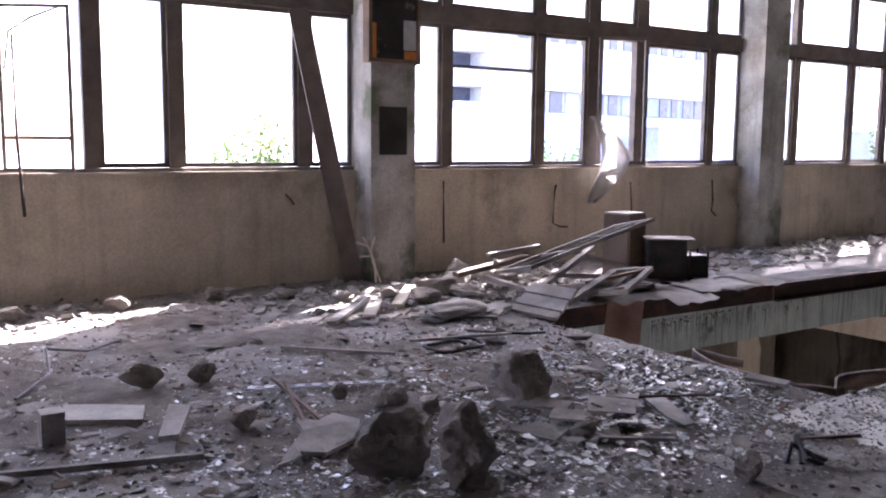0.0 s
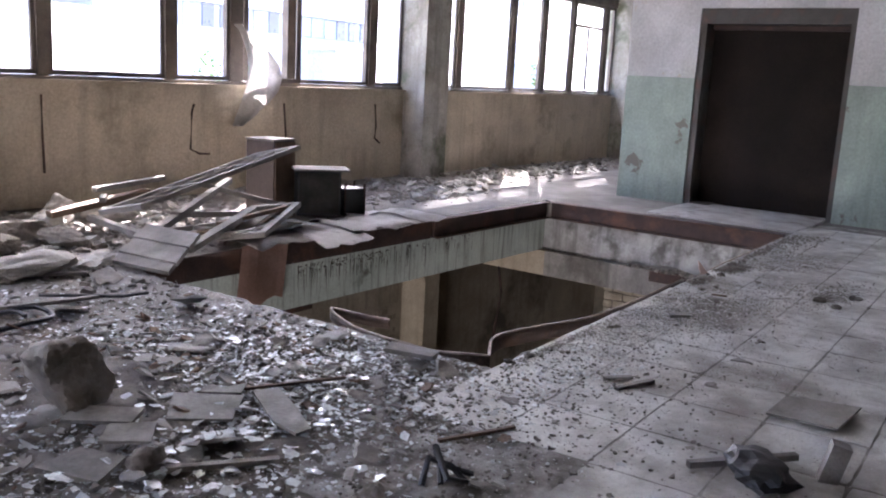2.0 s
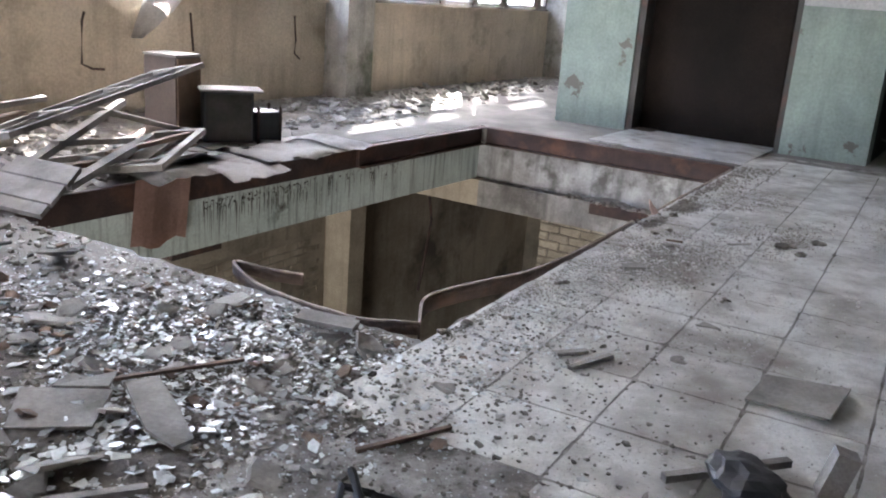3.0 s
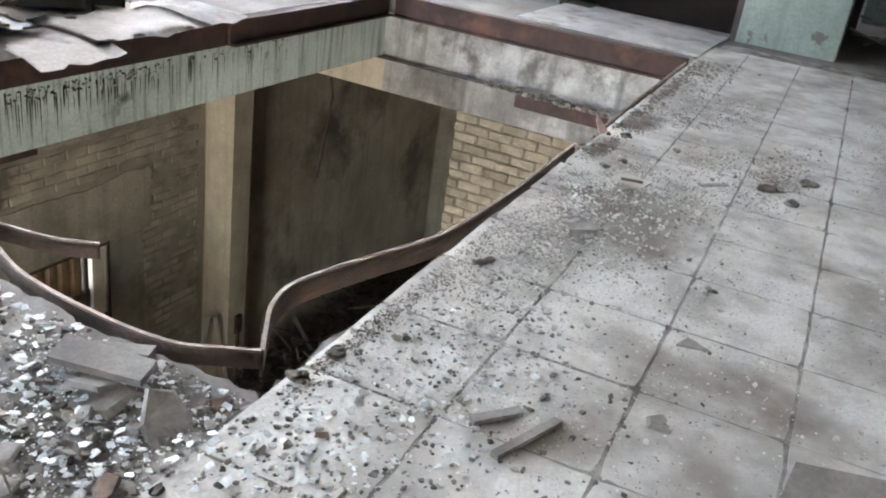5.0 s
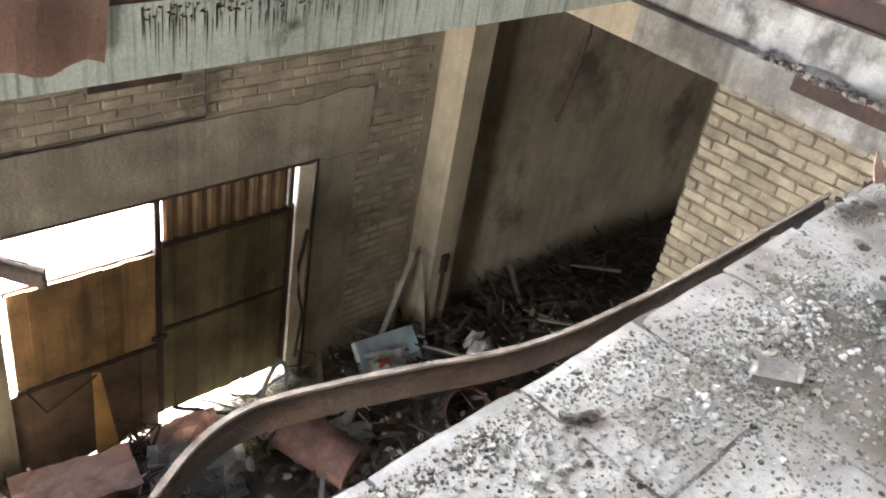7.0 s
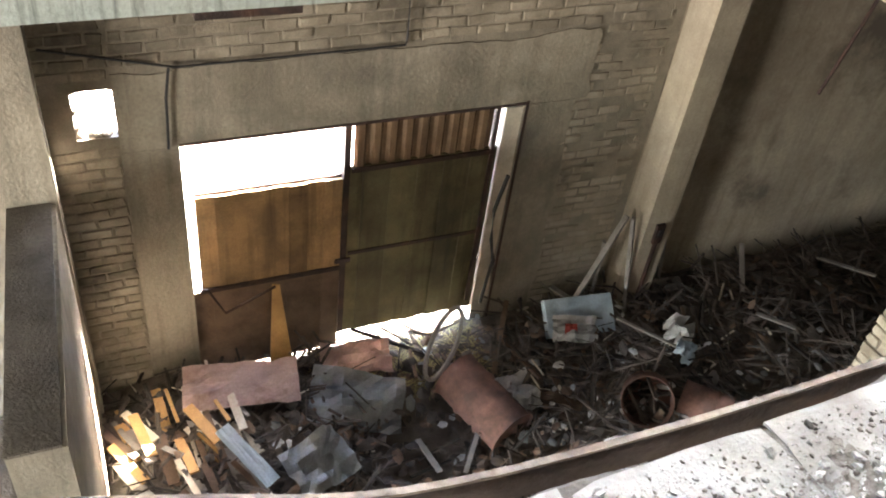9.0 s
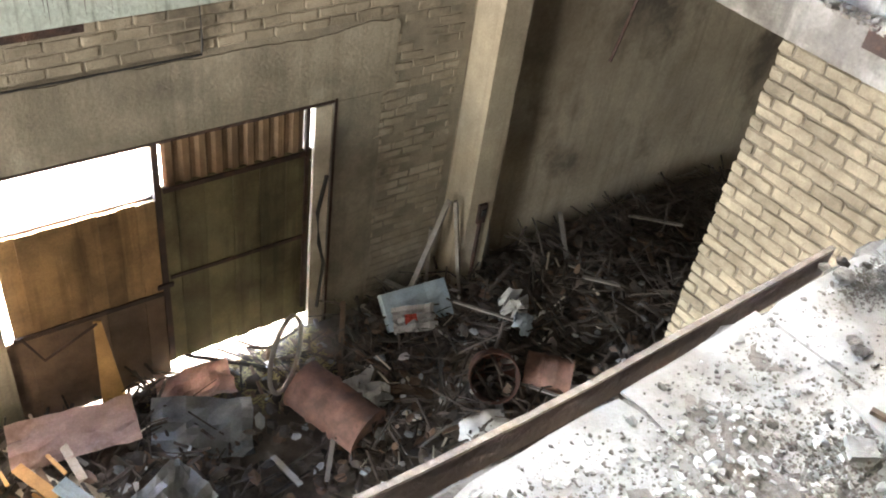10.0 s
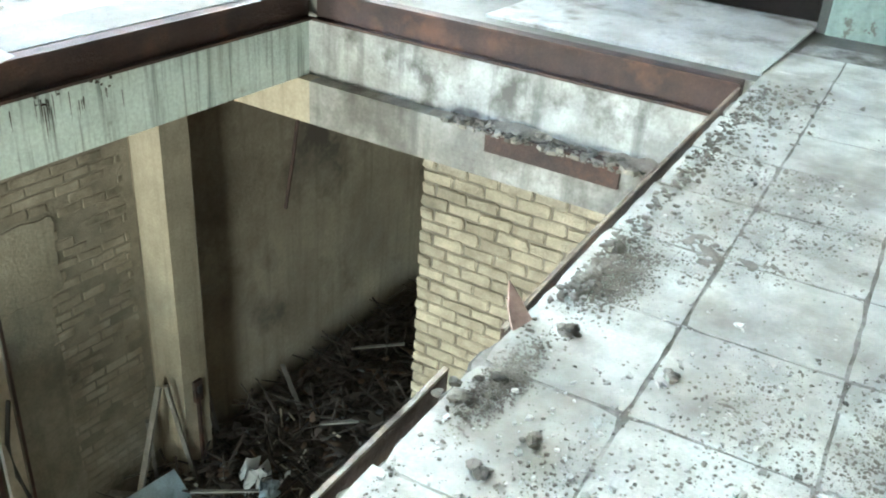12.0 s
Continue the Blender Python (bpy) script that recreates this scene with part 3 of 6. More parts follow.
film2 = tagged(part("window_film", slab([(5.93, 6.36, WALL_Y + 0.06, WALL_Y + 0.066, 1.29, 1.9)]), GLASS_DIRTY), "white clouded pane filling part of the window", "pane")


def grime(x0, x1, z0, top, seed):
    """A patch of yellow grime with an uneven top, on the lower edge of a pane."""
    n = 14
    pts = [(x0 + (x1 - x0) * i / n, WALL_Y + 0.055, z0) for i in (0, n)]
    up = [(x0 + (x1 - x0) * i / n, WALL_Y + 0.055, z0 + 0.02 + (top - z0) * math.sin(math.pi * i / n) * (0.75 + 0.5 * noise.noise(Vector((i * 0.6, seed, 0))))) for i in range(n, -1, -1)]
    bm = bmesh.new()
    bm.faces.new([bm.verts.new(p) for p in pts + up])
    return tagged(part("grime_patch", bm, YELLOW_STAIN), "yellow-brown grime caked on window glass", "grime", "grime on the windows", "stuff")


for k, g in enumerate(((12.6, 13.7, 1.29, 1.75), (6.3, 6.7, 1.29, 1.45), (7.35, 7.95, 3.11, 3.35), (8.3, 8.8, 3.11, 3.4), (9.3, 10.2, 3.11, 3.3))):
    grime(*g, k)

dark_board = tagged(part("transom_board", slab([(14.93, 15.79, WALL_Y - 0.03, WALL_Y + 0.025, 3.02, 4.0)]), BLACK), "dark board nailed over a transom light", "board")


def loose_sash(name, label, m, w, h, bars=(), mat=WINDOW_WOOD, s=0.05, d=0.04, split=True):
    """A timber sash lying or hanging loose."""
    t = thing(name, label, "window sash", "loose window sashes", m)
    for a, b, c, e in ((0, s, 0, h), (w - s, w, 0, h)):
        part("stile", slab([(a, b, 0, d, c, e)]), mat, t)
    for c in (0, h - s):
        part("rail", slab([(s, w - s, 0.002, d - 0.002, c, c + s)]), mat, t)
    for horizontal, at in bars:
        part("glazing_bar", slab([(s, w - s, 0.006, d - 0.006, at, at + 0.03)] if horizontal else [(at, at + 0.03, 0.006, d - 0.006, s, h - s)]), mat, t)
    return t


loose_sash("open_sash", "dark open window sash hinged inwards", pose(8.2, WALL_Y + 0.02, 1.24, 0, 0, -28), 0.66, 1.66, ())
loose_sash("open_sash", "narrow steel-grey sash hanging open", pose(1.1, WALL_Y - 0.02, 1.22, 0, 0, -30), 0.62, 1.45, ((True, 0.28),), s=0.03, d=0.025)
bm = bmesh.new()
tube(bm, [(1.13, 8.6, 2.1), (1.17, 8.55, 2.42), (1.35, 8.55, 2.55), (1.58, 8.6, 2.66)], 0.011)
tube(bm, [(1.2, 8.6, 2.4), (1.2, 8.55, 1.5), (1.24, 8.6, 0.82)], 0.014)
tagged(part("bent_rod", bm, RUST), "bent dark rod hanging at the open window", "rod")
bm = bmesh.new()
bar(bm, (3.9, 8.66, 2.86), (4.45, 8.5, 0.01), 0.05, 0.2)
tagged(part("leaning_plank", bm, WINDOW_WOOD), "dark broken plank leaning against the window and wall", "plank")

# torn sheet hanging over the sill below the open sash
rows = []
for i in range(9):
    t = i / 8
    z = 1.86 - 1.12 * t
    half = 0.05 + 0.44 * math.sin(math.pi * min(1, t * 1.02)) ** 0.8
    bow = 0.12 * math.sin(math.pi * t)
    rows.append([(8.02 + half * k / 5 + 0.05 * math.sin(t * 5 + k), 8.69 - bow - 0.05 * math.sin(k * 1.3 + t * 3), z) for k in range(6)])
tagged(part("torn_sheet", sheet(rows, 0.006), WHITE_SHEET, None, "", True), "torn whitish sheet hanging over the window sill", "sheet")

# box and plate on the pillar
cab = thing("wall_cabinet", "dark framed glass notice box on the pillar", "cabinet", at=pose(4.5, 8.24, 2.33))
bm = slab([(0, 0.04, 0, 0.13, 0, 0.95), (0.59, 0.63, 0, 0.13, 0, 0.95), (0.04, 0.59, 0, 0.13, 0, 0.04), (0.04, 0.59, 0, 0.13, 0.91, 0.95)])
part("frame", bm, BROWN_WOOD, cab)
# reflections in the glass are painted as pale mottling on a dark base
part("glass", slab([(0.04, 0.59, 0.03, 0.13, 0.04, 0.91)]), MOTTLED_DARK, cab, "dark glass with reflections painted as pale mottling")
# flat coloured pieces in front of the glass
part("print", slab([(0.045, 0.1, 0.022, 0.028, 0.045, 0.4)]), ORANGE_PATCH, cab, "orange strip")
part("print", slab([(0.44, 0.585, 0.022, 0.028, 0.045, 0.13)]), ORANGE_PATCH, cab, "orange corner")
part("print", slab([(0.43, 0.58, 0.022, 0.028, 0.14, 0.45)]), PAPER, cab, "pale torn paper")
tagged(part("dark_plate", slab([(4.7, 5.03, 8.355, 8.378, 1.37, 1.88)]), MOTTLED_DARK), "dark square plate fixed to the pillar", "plate")
for pts in ([(5.75, 8.72, 1.06), (5.74, 8.7, 0.7), (5.76, 8.72, 0.33)], [(7.47, 8.72, 0.98), (7.42, 8.69, 0.9), (7.41, 8.7, 0.5), (7.52, 8.69, 0.45), (7.66, 8.7, 0.44)], [(10.43, 8.72, 1.0), (10.44, 8.7, 0.7), (10.42, 8.7, 0.55), (10.52, 8.7, 0.48)], [(3.77, 8.72, 0.95), (3.8, 8.66, 0.9), (3.84, 8.68, 0.85)], [(8.78, 8.72, 1.0), (8.8, 8.7, 0.6)], [(11.85, 8.6, 0.02), (11.9, 8.68, 0.4), (11.92, 8.7, 0.62)]):
    bm = bmesh.new()
    tube(bm, pts, 0.012)
    tagged(part("wall_hook", bm, RUST), "bent rusty bracket rod on the parapet", "rod", "rods on the parapet")

# ---- outside ----
def tree(x, y, h, r, seed, name="tree"):
    rr = random.Random(seed)
    t = thing(name, "leafy green tree in the yard outside", "tree", "trees outside", pose(x, y, LOW - 0.02))
    bm = bmesh.new()
    tube(bm, [(0, 0, 0), (0.1, 0, h * 0.3), (0, 0.1, h * 0.55), (0.1, 0.1, h * 0.8)], 0.05 * r + 0.05, 7)
    for k in range(6):
        a = rr.uniform(0, 6.28)
        tube(bm, [(0, 0, h * rr.uniform(0.3, 0.6)), (r * 0.6 * math.cos(a), r * 0.6 * math.sin(a), h * rr.uniform(0.6, 0.9))], 0.04, 5)
    part("trunk", bm, OLD_WOOD, t)
    vs, fs = [], []
    for _ in range(1400):
        d = Vector((rr.gauss(0, 1), rr.gauss(0, 1), rr.gauss(0, 1))).normalized() * rr.random() ** 0.35
        w = 0.75 + 0.5 * noise.noise(d * 2 + Vector((seed, 0, 0)))
        c = Vector((d.x * r * w, d.y * r * w, h * 0.65 + d.z * h * 0.4 * w))
        u = Vector((rr.gauss(0, 1), rr.gauss(0, 1), rr.gauss(0, 1))).normalized() * r * 0.07
        v = u.cross(Vector((rr.gauss(0, 1), rr.gauss(0, 1), rr.gauss(0, 1)))).normalized() * r * 0.055
        k = len(vs)
        vs += [c - u, c + v, c + u, c - v]
        fs.append((k, k + 1, k + 2, k + 3))
    me = bpy.data.meshes.new("crown")
    me.from_pydata(vs, [], fs)
    me.materials.append(LEAF)
    crown = new("crown", me)
    crown.parent = t
    return t


for k, (x, y, h, r) in enumerate(((10.9, 30, 7.5, 1.5), (12.6, 31, 8.7, 1.5), (9.3, 33, 6.8, 1.3), (25.2, 28.6, 7.5, 1.4), (23.9, 29, 7.8, 1.3), (49.5, 28.6, 8.9, 1.9), (-4, 45, 7, 3), (3, 60, 8, 4), (57, 28.4, 8.0, 1.6))):
    tree(x, y, h, r, 30 + k)


def office(name, label, at, length, depth, height, bands, pitch):
    """A long pale block with bands of narrow windows between white piers."""
    b = thing(name, label, "building", at=at)
    part("wall", slab([(0, length, 0, depth, 0, height)]), FAR_WALL, b)
    part("roof", slab([(-0.3, length + 0.3, -0.3, depth + 0.3, height + 0.002, height + 0.35)]), FAR_ROOF, b)
    for z0, z1 in bands:
        part("window_band", slab([(0.6, length - 0.6, -0.03, -0.003, z0, z1)]), FAR_ROOF, b)
        part("ledge", slab([(0, length, -0.25, -0.004, z1 + 0.02, z1 + 0.2)]), FAR_WALL, b)
        x = 0.8
        rr = random.Random(int(z0 * 10))
        while x < length - 1.4:
            w = pitch * rr.choice((0.5, 0.65, 0.8))
            part("window", slab([(x, x + w, -0.08, -0.035, z0 + 0.05, z1 - 0.03)]), FAR_DARK if rr.random() < 0.7 else FAR_ROOF, b)
            x += pitch
    return b


GROUND = LOW - 0.02
office("office_building", "pale concrete building with bands of dark windows", pose(25.2, 33.2, GROUND, 0, 0, 9), 40, 12, 15.8, ((5.6, 6.7), (9.05, 10.1), (12.4, 13.7)), 1.15)
stairs = thing("stair_wing", "grey stair tower with open landings", "building", at=pose(23.4, 34.0, GROUND, 0, 0, 9))
# closed block; its dark colour stands in for shade inside the landings
part("core", slab([(0.0, 1.75, 1.2, 4.0, 0, 14.5)]), FAR_DARK, stairs, "solid core coloured dark for the shaded stairwell")
for z in (6.0, 8.6, 10.2, 11.8, 14.5):
    part("landing", slab([(-0.1, 1.8, 0.0, 1.19, z, z + 0.9)]), FAR_WALL, stairs)
part_shed = thing("long_shed", "blue-grey low shed in the yard", "shed")
part("wall", slab([(32.4, 60, 30.4, 32.2, GROUND, 2.35)]), FAR_ROOF, part_shed)
part("roof", slab([(32.2, 60.2, 30.2, 32.4, 2.352, 2.5)]), FAR_WALL, part_shed)
for k in range(3):
    bm = bmesh.new()
    x = 33.2 + 1.25 * k
    tube(bm, [(x, 28, LOW), (x, 28, 1.6), (x + 0.12, 28, 2.0), (x + 0.5, 28, 2.15), (x + 0.9, 28, 1.95), (x + 1.0, 28, 1.3)], 0.07)
    tagged(part("vent_pipe", bm, RUST), "rusty bent vent pipe in the yard", "pipe", "vent pipes")
low_wall = tagged(part("far_wall", slab([(-40, 15, 52, 53, LOW - 0.02, -0.4)]), FAR_WALL), "long pale wall across the yard", "wall")

# ---- things on the upper floor ----
def lump_thing(x, y, r, seed, squash=(1, 1, 1), turn=0, mat=ROCK, label="brown-grey broken concrete lump on the floor", z=0.0):
    ob = part("concrete_lump", lump(r, seed, squash, 10, 4 if r > 0.15 else 3, 0.19), mat)
    ob.matrix_world = pose(x, y, z, 0, 0, turn)
    return tagged(ob, label, "rubble", "concrete lumps")


for k, (x, y, r, sq, turn) in enumerate(((1.96, 3.42, 0.235, (1.05, 0.8, 0.72), 10), (2.16, 3.06, 0.235, (0.85, 0.7, 0.85), 40), (3.16, 3.97, 0.185, (1.15, 0.9, 0.95), 80), (1.38, 5.42, 0.12, (1.1, 0.9, 0.8), 0),
                                        (1.75, 5.34, 0.1, (1.1, 1, 0.9), 30), (1.61, 4.32, 0.085, (1.1, 1, 0.85), 60), (2.47, 4.28, 0.1, (1.2, 1, 0.75), 20), (2.6, 4.06, 0.085, (1, 1, 0.8), 70),
                                        (2.62, 3.66, 0.06, (1, 1, 0.8), 10), (3.05, 3.3, 0.075, (1, 0.9, 0.9), 50), (3.25, 2.45, 0.09, (1.1, 0.7, 0.9), 20), (2.3, 3.75, 0.07, (1.2, 1, 0.7), 0),
                                        (0.3, 5.6, 0.09, (1, 1, 0.7), 0), (0.62, 6.3, 0.1, (1.2, 1, 0.7), 10), (2.2, 3.02, 0.07, (1, 1, 0.8), 0), (2.75, 3.9, 0.06, (1, 1, 1), 0), (2.3, 4.6, 0.06, (1, 1, 1), 33))):
    lump_thing(x, y, r, 11 + k, sq, turn)

# pale blocks and slabs
tagged(part("pale_brick", slab([(0.69, 0.8, 4.58, 4.7, 0, 0.17)]), SLAB), "pale brick standing on end in the rubble", "brick")


def plate(name, pts, thick, mat, label, category, z=0.02, tilt=0.0):
    n = len(pts)
    return tagged(part(name, board([(p[0], p[1], z + thick + tilt * (i / n)) for i, p in enumerate(pts)], thick), mat), label, category, "slabs on the floor")


plate("slab_piece", [(0.83, 4.91), (1.2, 4.7), (1.28, 4.95), (1.1, 5.08), (0.9, 5.2)], 0.035, SLAB, "broken pale slab lying flat", "slab", 0.0)
plate("slab_piece", [(1.18, 4.33), (1.27, 4.28), (1.46, 4.7), (1.36, 4.76)], 0.03, SLAB, "narrow pale slab strip lying in the rubble", "slab", 0.02, 0.04)
plate("slab_piece", [(1.66, 3.86), (1.8, 3.72), (1.98, 3.8), (2.16, 4.06), (2.08, 4.22), (1.95, 4.12), (1.84, 4.16), (1.8, 3.98)], 0.02, FIBRE, "torn grey fibreboard piece on rubble", "board", 0.01, 0.05)
plate("board_piece", [(3.35, 3.6), (3.52, 3.4), (3.72, 3.56), (3.53, 3.79)], 0.012, FIBRE, "square fibreboard piece lying on glass", "board", 0.012, 0.02)
plate("board_piece", [(3.8, 3.6), (3.9, 3.54), (3.78, 3.3), (3.66, 3.1), (3.58, 3.1), (3.6, 3.25)], 0.012, FIBRE, "pointed grey fibreboard shard on glass", "board", 0.012, 0.02)
plate("board_piece", [(2.78, 3.56), (2.86, 3.3), (3.04, 3.4), (2.97, 3.58)], 0.022, FIBRE, "cracked tile slab with chips on it", "slab", 0.0, 0.012)
plate("board_piece", [(3.02, 3.8), (3.18, 3.58), (3.3, 3.66), (3.12, 3.86)], 0.014, FIBRE, "thin board piece resting on rubble", "board", 0.045, 0.02)
plate("board_piece", [(3.0, 3.52), (3.12, 3.37), (3.24, 3.5), (3.1, 3.6)], 0.012, FIBRE, "thin plaster sheet on the rubble", "board", 0.05, 0.02)
plate("board_piece", [(3.6, 3.72), (3.72, 3.58), (3.82, 3.66)], 0.01, FIBRE, "small grey board splinter on glass", "board", 0.03)
plate("mat_piece", [(5.18, 1.8), (5.19, 1.5), (5.53, 1.48), (5.42, 1.78)], 0.01, FIBRE, "curled grey sheet of board on the tiles", "board", 0.02, 0.03)
plate("tile_piece", [(7.39, 2.85), (7.36, 2.69), (7.23, 2.71), (7.26, 2.87)], 0.012, TILE, "loose pale tile lying on the dust", "tile", 0.008)
plate("tile_piece", [(7.17, 2.81), (7.21, 2.77), (7.18, 2.74), (7.13, 2.77)], 0.02, SLAB, "small yellowish tile piece", "tile", 0.006)
plate("tile_piece", [(6.48, 2.79), (6.56, 2.7), (6.62, 2.72), (6.62, 2.78), (6.53, 2.82)], 0.03, SLAB, "pale broken stone chip on the dust", "stone", 0.002)
plate("tile_piece", [(7.52, 2.49), (7.64, 2.38), (7.66, 2.4), (7.54, 2.51)], 0.012, SLAB, "narrow pale strip of tile", "tile", 0.004)
plate("board_piece", [(4.62, 3.54), (4.68, 3.28), (4.77, 3.31), (4.72, 3.58)], 0.022, OLD_WOOD, "short grey plank near the broken edge", "plank", 0.03, 0.01)
plate("board_piece", [(4.73, 3.56), (4.78, 3.54), (4.86, 3.4), (4.81, 3.38)], 0.02, OLD_WOOD, "short grey plank near the broken edge", "plank", 0.004)
plate("tile_piece", [(5.88, 2.2), (5.95, 2.18), (5.91, 2.1)], 0.008, SLAB, "triangular pale tile splinter on dust", "tile", 0.012)


def stick(name, a, b, w, h, mat, label, category="stick", group="sticks on the floor"):
    bm = bmesh.new()
    bar(bm, a, b, w, h)
    return tagged(part(name, bm, mat), label, category, group)


for a, b, w, h in (((3.95, 2.69, 0.014), (4.27, 2.54, 0.018), 0.017, 0.014), ((3.68, 3.68, 0.03), (4.2, 3.42, 0.03), 0.018, 0.012), ((5.1, 2.55, 0.02), (5.22, 2.46, 0.02), 0.03, 0.015), ((5.0, 2.44, 0.022), (5.24, 2.36, 0.022), 0.025, 0.015),
                   ((4.4, 1.85, 0.03), (4.75, 1.55, 0.04), 0.03, 0.025), ((3.0, 3.28, 0.02), (3.4, 3.0, 0.02), 0.03, 0.02), ((2.0, 4.15, 0.03), (2.1, 5.1, 0.04), 0.02, 0.015), ((2.1, 4.9, 0.06), (1.85, 4.0, 0.02), 0.02, 0.02),
                   ((0.2, 4.3, 0.03), (1.3, 4.0, 0.03), 0.03, 0.03), ((2.5, 5.9, 0.03), (3.1, 5.3, 0.03), 0.03, 0.02), ((3.4, 5.6, 0.03), (4.3, 5.4, 0.03), 0.03, 0.02), ((3.9, 6.4, 0.03), (4.5, 6.0, 0.03), 0.05, 0.02),
                   ((3.2, 6.5, 0.03), (3.9, 7.2, 0.08), 0.09, 0.025), ((7.27, 2.82, 0.026), (7.3, 2.72, 0.026), 0.014, 0.01), ((4.6, 6.9, 0.05), (4.0, 7.3, 0.03), 0.05, 0.02)):
    stick("stick", a, b, w, h, OLD_WOOD if w > 0.02 else BROWN_WOOD, "weathered wooden stick lying on the floor")
lad = thing("metal_strip", "perforated thin metal strip in the rubble", "metal strip")
bm = bmesh.new()
for k in range(9):
    bar(bm, (1.9 + 0.09 * k, 5.0 - 0.035 * k, 0.03), (1.95 + 0.09 * k, 4.98 - 0.035 * k, 0.03), 0.06, 0.006)
bar(bm, (1.88, 5.03, 0.028), (2.75, 4.69, 0.028), 0.012, 0.006)
bar(bm, (1.86, 4.99, 0.028), (2.73, 4.65, 0.028), 0.012, 0.006)
part("strip", bm, GREY_METAL, lad)
# black strap knot and dark bag at the near edge
bm = bmesh.new()
tube(bm, [(3.6, 2.5, 0.012), (3.66, 2.52, 0.09), (3.75, 2.48, 0.04), (3.73, 2.4, 0.012), (3.64, 2.42, 0.05), (3.7, 2.52, 0.12), (3.79, 2.57, 0.03)], 0.013)
tube(bm, [(3.66, 2.46, 0.01), (3.72, 2.52, 0.05), (3.8, 2.42, 0.01)], 0.012)
tagged(part("strap_knot", bm, BLACK), "tangled black strap on the floor", "strap")
bag = part("crumpled_bag", lump(0.16, 77, (1.1, 0.8, 0.34), 4, 3, 0.3), BLACK)
bag.matrix_world = pose(4.52, 1.62, 0, 0, 0, 30)
tagged(bag, "black crumpled bundle lying on the tiles", "bundle")
post = part("short_post", slab([(-0.035, 0.035, -0.035, 0.035, 0, 0.16)]), OLD_WOOD)
post.matrix_world = pose(4.68, 1.42, 0, 14, 0, 20)
tagged(post, "short grey wooden stump on the tiles", "post")
for k, (x, y, r) in enumerate(((7.62, 3.13, 0.05), (7.72, 3.08, 0.045), (7.99, 3.0, 0.045), (8.0, 2.74, 0.03), (7.57, 2.9, 0.03), (7.42, 2.95, 0.03), (8.54, 3.1, 0.05), (6.35, 2.2, 0.03), (5.35, 2.9, 0.03), (6.0, 2.95, 0.035), (5.15, 3.0, 0.045), (5.0, 3.02, 0.04), (7.07, 2.92, 0.025), (7.6, 2.1, 0.05), (7.75, 2.2, 0.06), (8.0, 2.05, 0.05))):
    cr = random.Random(700 + k)
    for q in range(4):
        lump_thing(x + cr.uniform(-0.7, 0.7) * r, y + cr.uniform(-0.7, 0.7) * r, r * cr.uniform(0.25, 0.6), 120 + 7 * k + q, (1.3, 1, 0.6), 30 * k + 80 * q, FLOOR_DIRT if q % 2 else ROCK, "small crumbling lump of mortar on the tiles", 0.008)
rag = part("red_rag", board([(7.93, 3.14, 0.01), (8.0, 3.12, 0.02), (8.04, 3.2, 0.07), (8.02, 3.21, 0.1), (7.97, 3.18, 0.05)], 0.006), PINK_METAL)
tagged(rag, "pinkish scrap of sheet at the edge", "scrap")

# tall narrow cabinet, dark boxes
cabinet = thing("narrow_cabinet", "brown narrow cabinet standing in the debris", "cabinet", at=pose(7.06, 7.1, 0, 0, 0, 8))
part("body", slab([(0.09, 0.4, 0, 0.34, 0.02, 0.72)]), CABINET, cabinet)
part("top", slab([(0.082, 0.408, -0.008, 0.348, 0.722, 0.742)]), OLD_WOOD, cabinet, "pale dusty top")
part("base", slab([(0.1, 0.39, 0.01, 0.33, 0.0, 0.018)]), BLACK, cabinet)
part("door", slab([(0.1, 0.39, -0.018, -0.002, 0.04, 0.71)]), BROWN_WOOD, cabinet)
tvset = thing("dark_case", "black empty appliance case tipped among the debris", "appliance", at=pose(7.26, 6.9, 0, 0, 0, -38))
part("body", slab([(0, 0.42, 0.02, 0.3, 0.03, 0.46)]), BLACK, tvset)
part("front", slab([(0.02, 0.4, 0, 0.018, 0.05, 0.44)]), MOTTLED_DARK, tvset)
part("lid", slab([(-0.03, 0.5, -0.02, 0.33, 0.462, 0.48)]), OLD_WOOD, tvset, "pale bent lid")
case2 = thing("small_case", "small black metal frame box beside the case", "appliance", at=pose(7.68, 6.68, 0, 0, 0, -25))
part("body", slab([(0, 0.22, 0.03, 0.26, 0.02, 0.28)]), BLACK, case2)
for x in (0.0, 0.205):
    for y in (0.0, 0.27):
        part("leg", slab([(x, x + 0.018, y, y + 0.018, 0, 0.33)]), RUST, case2)

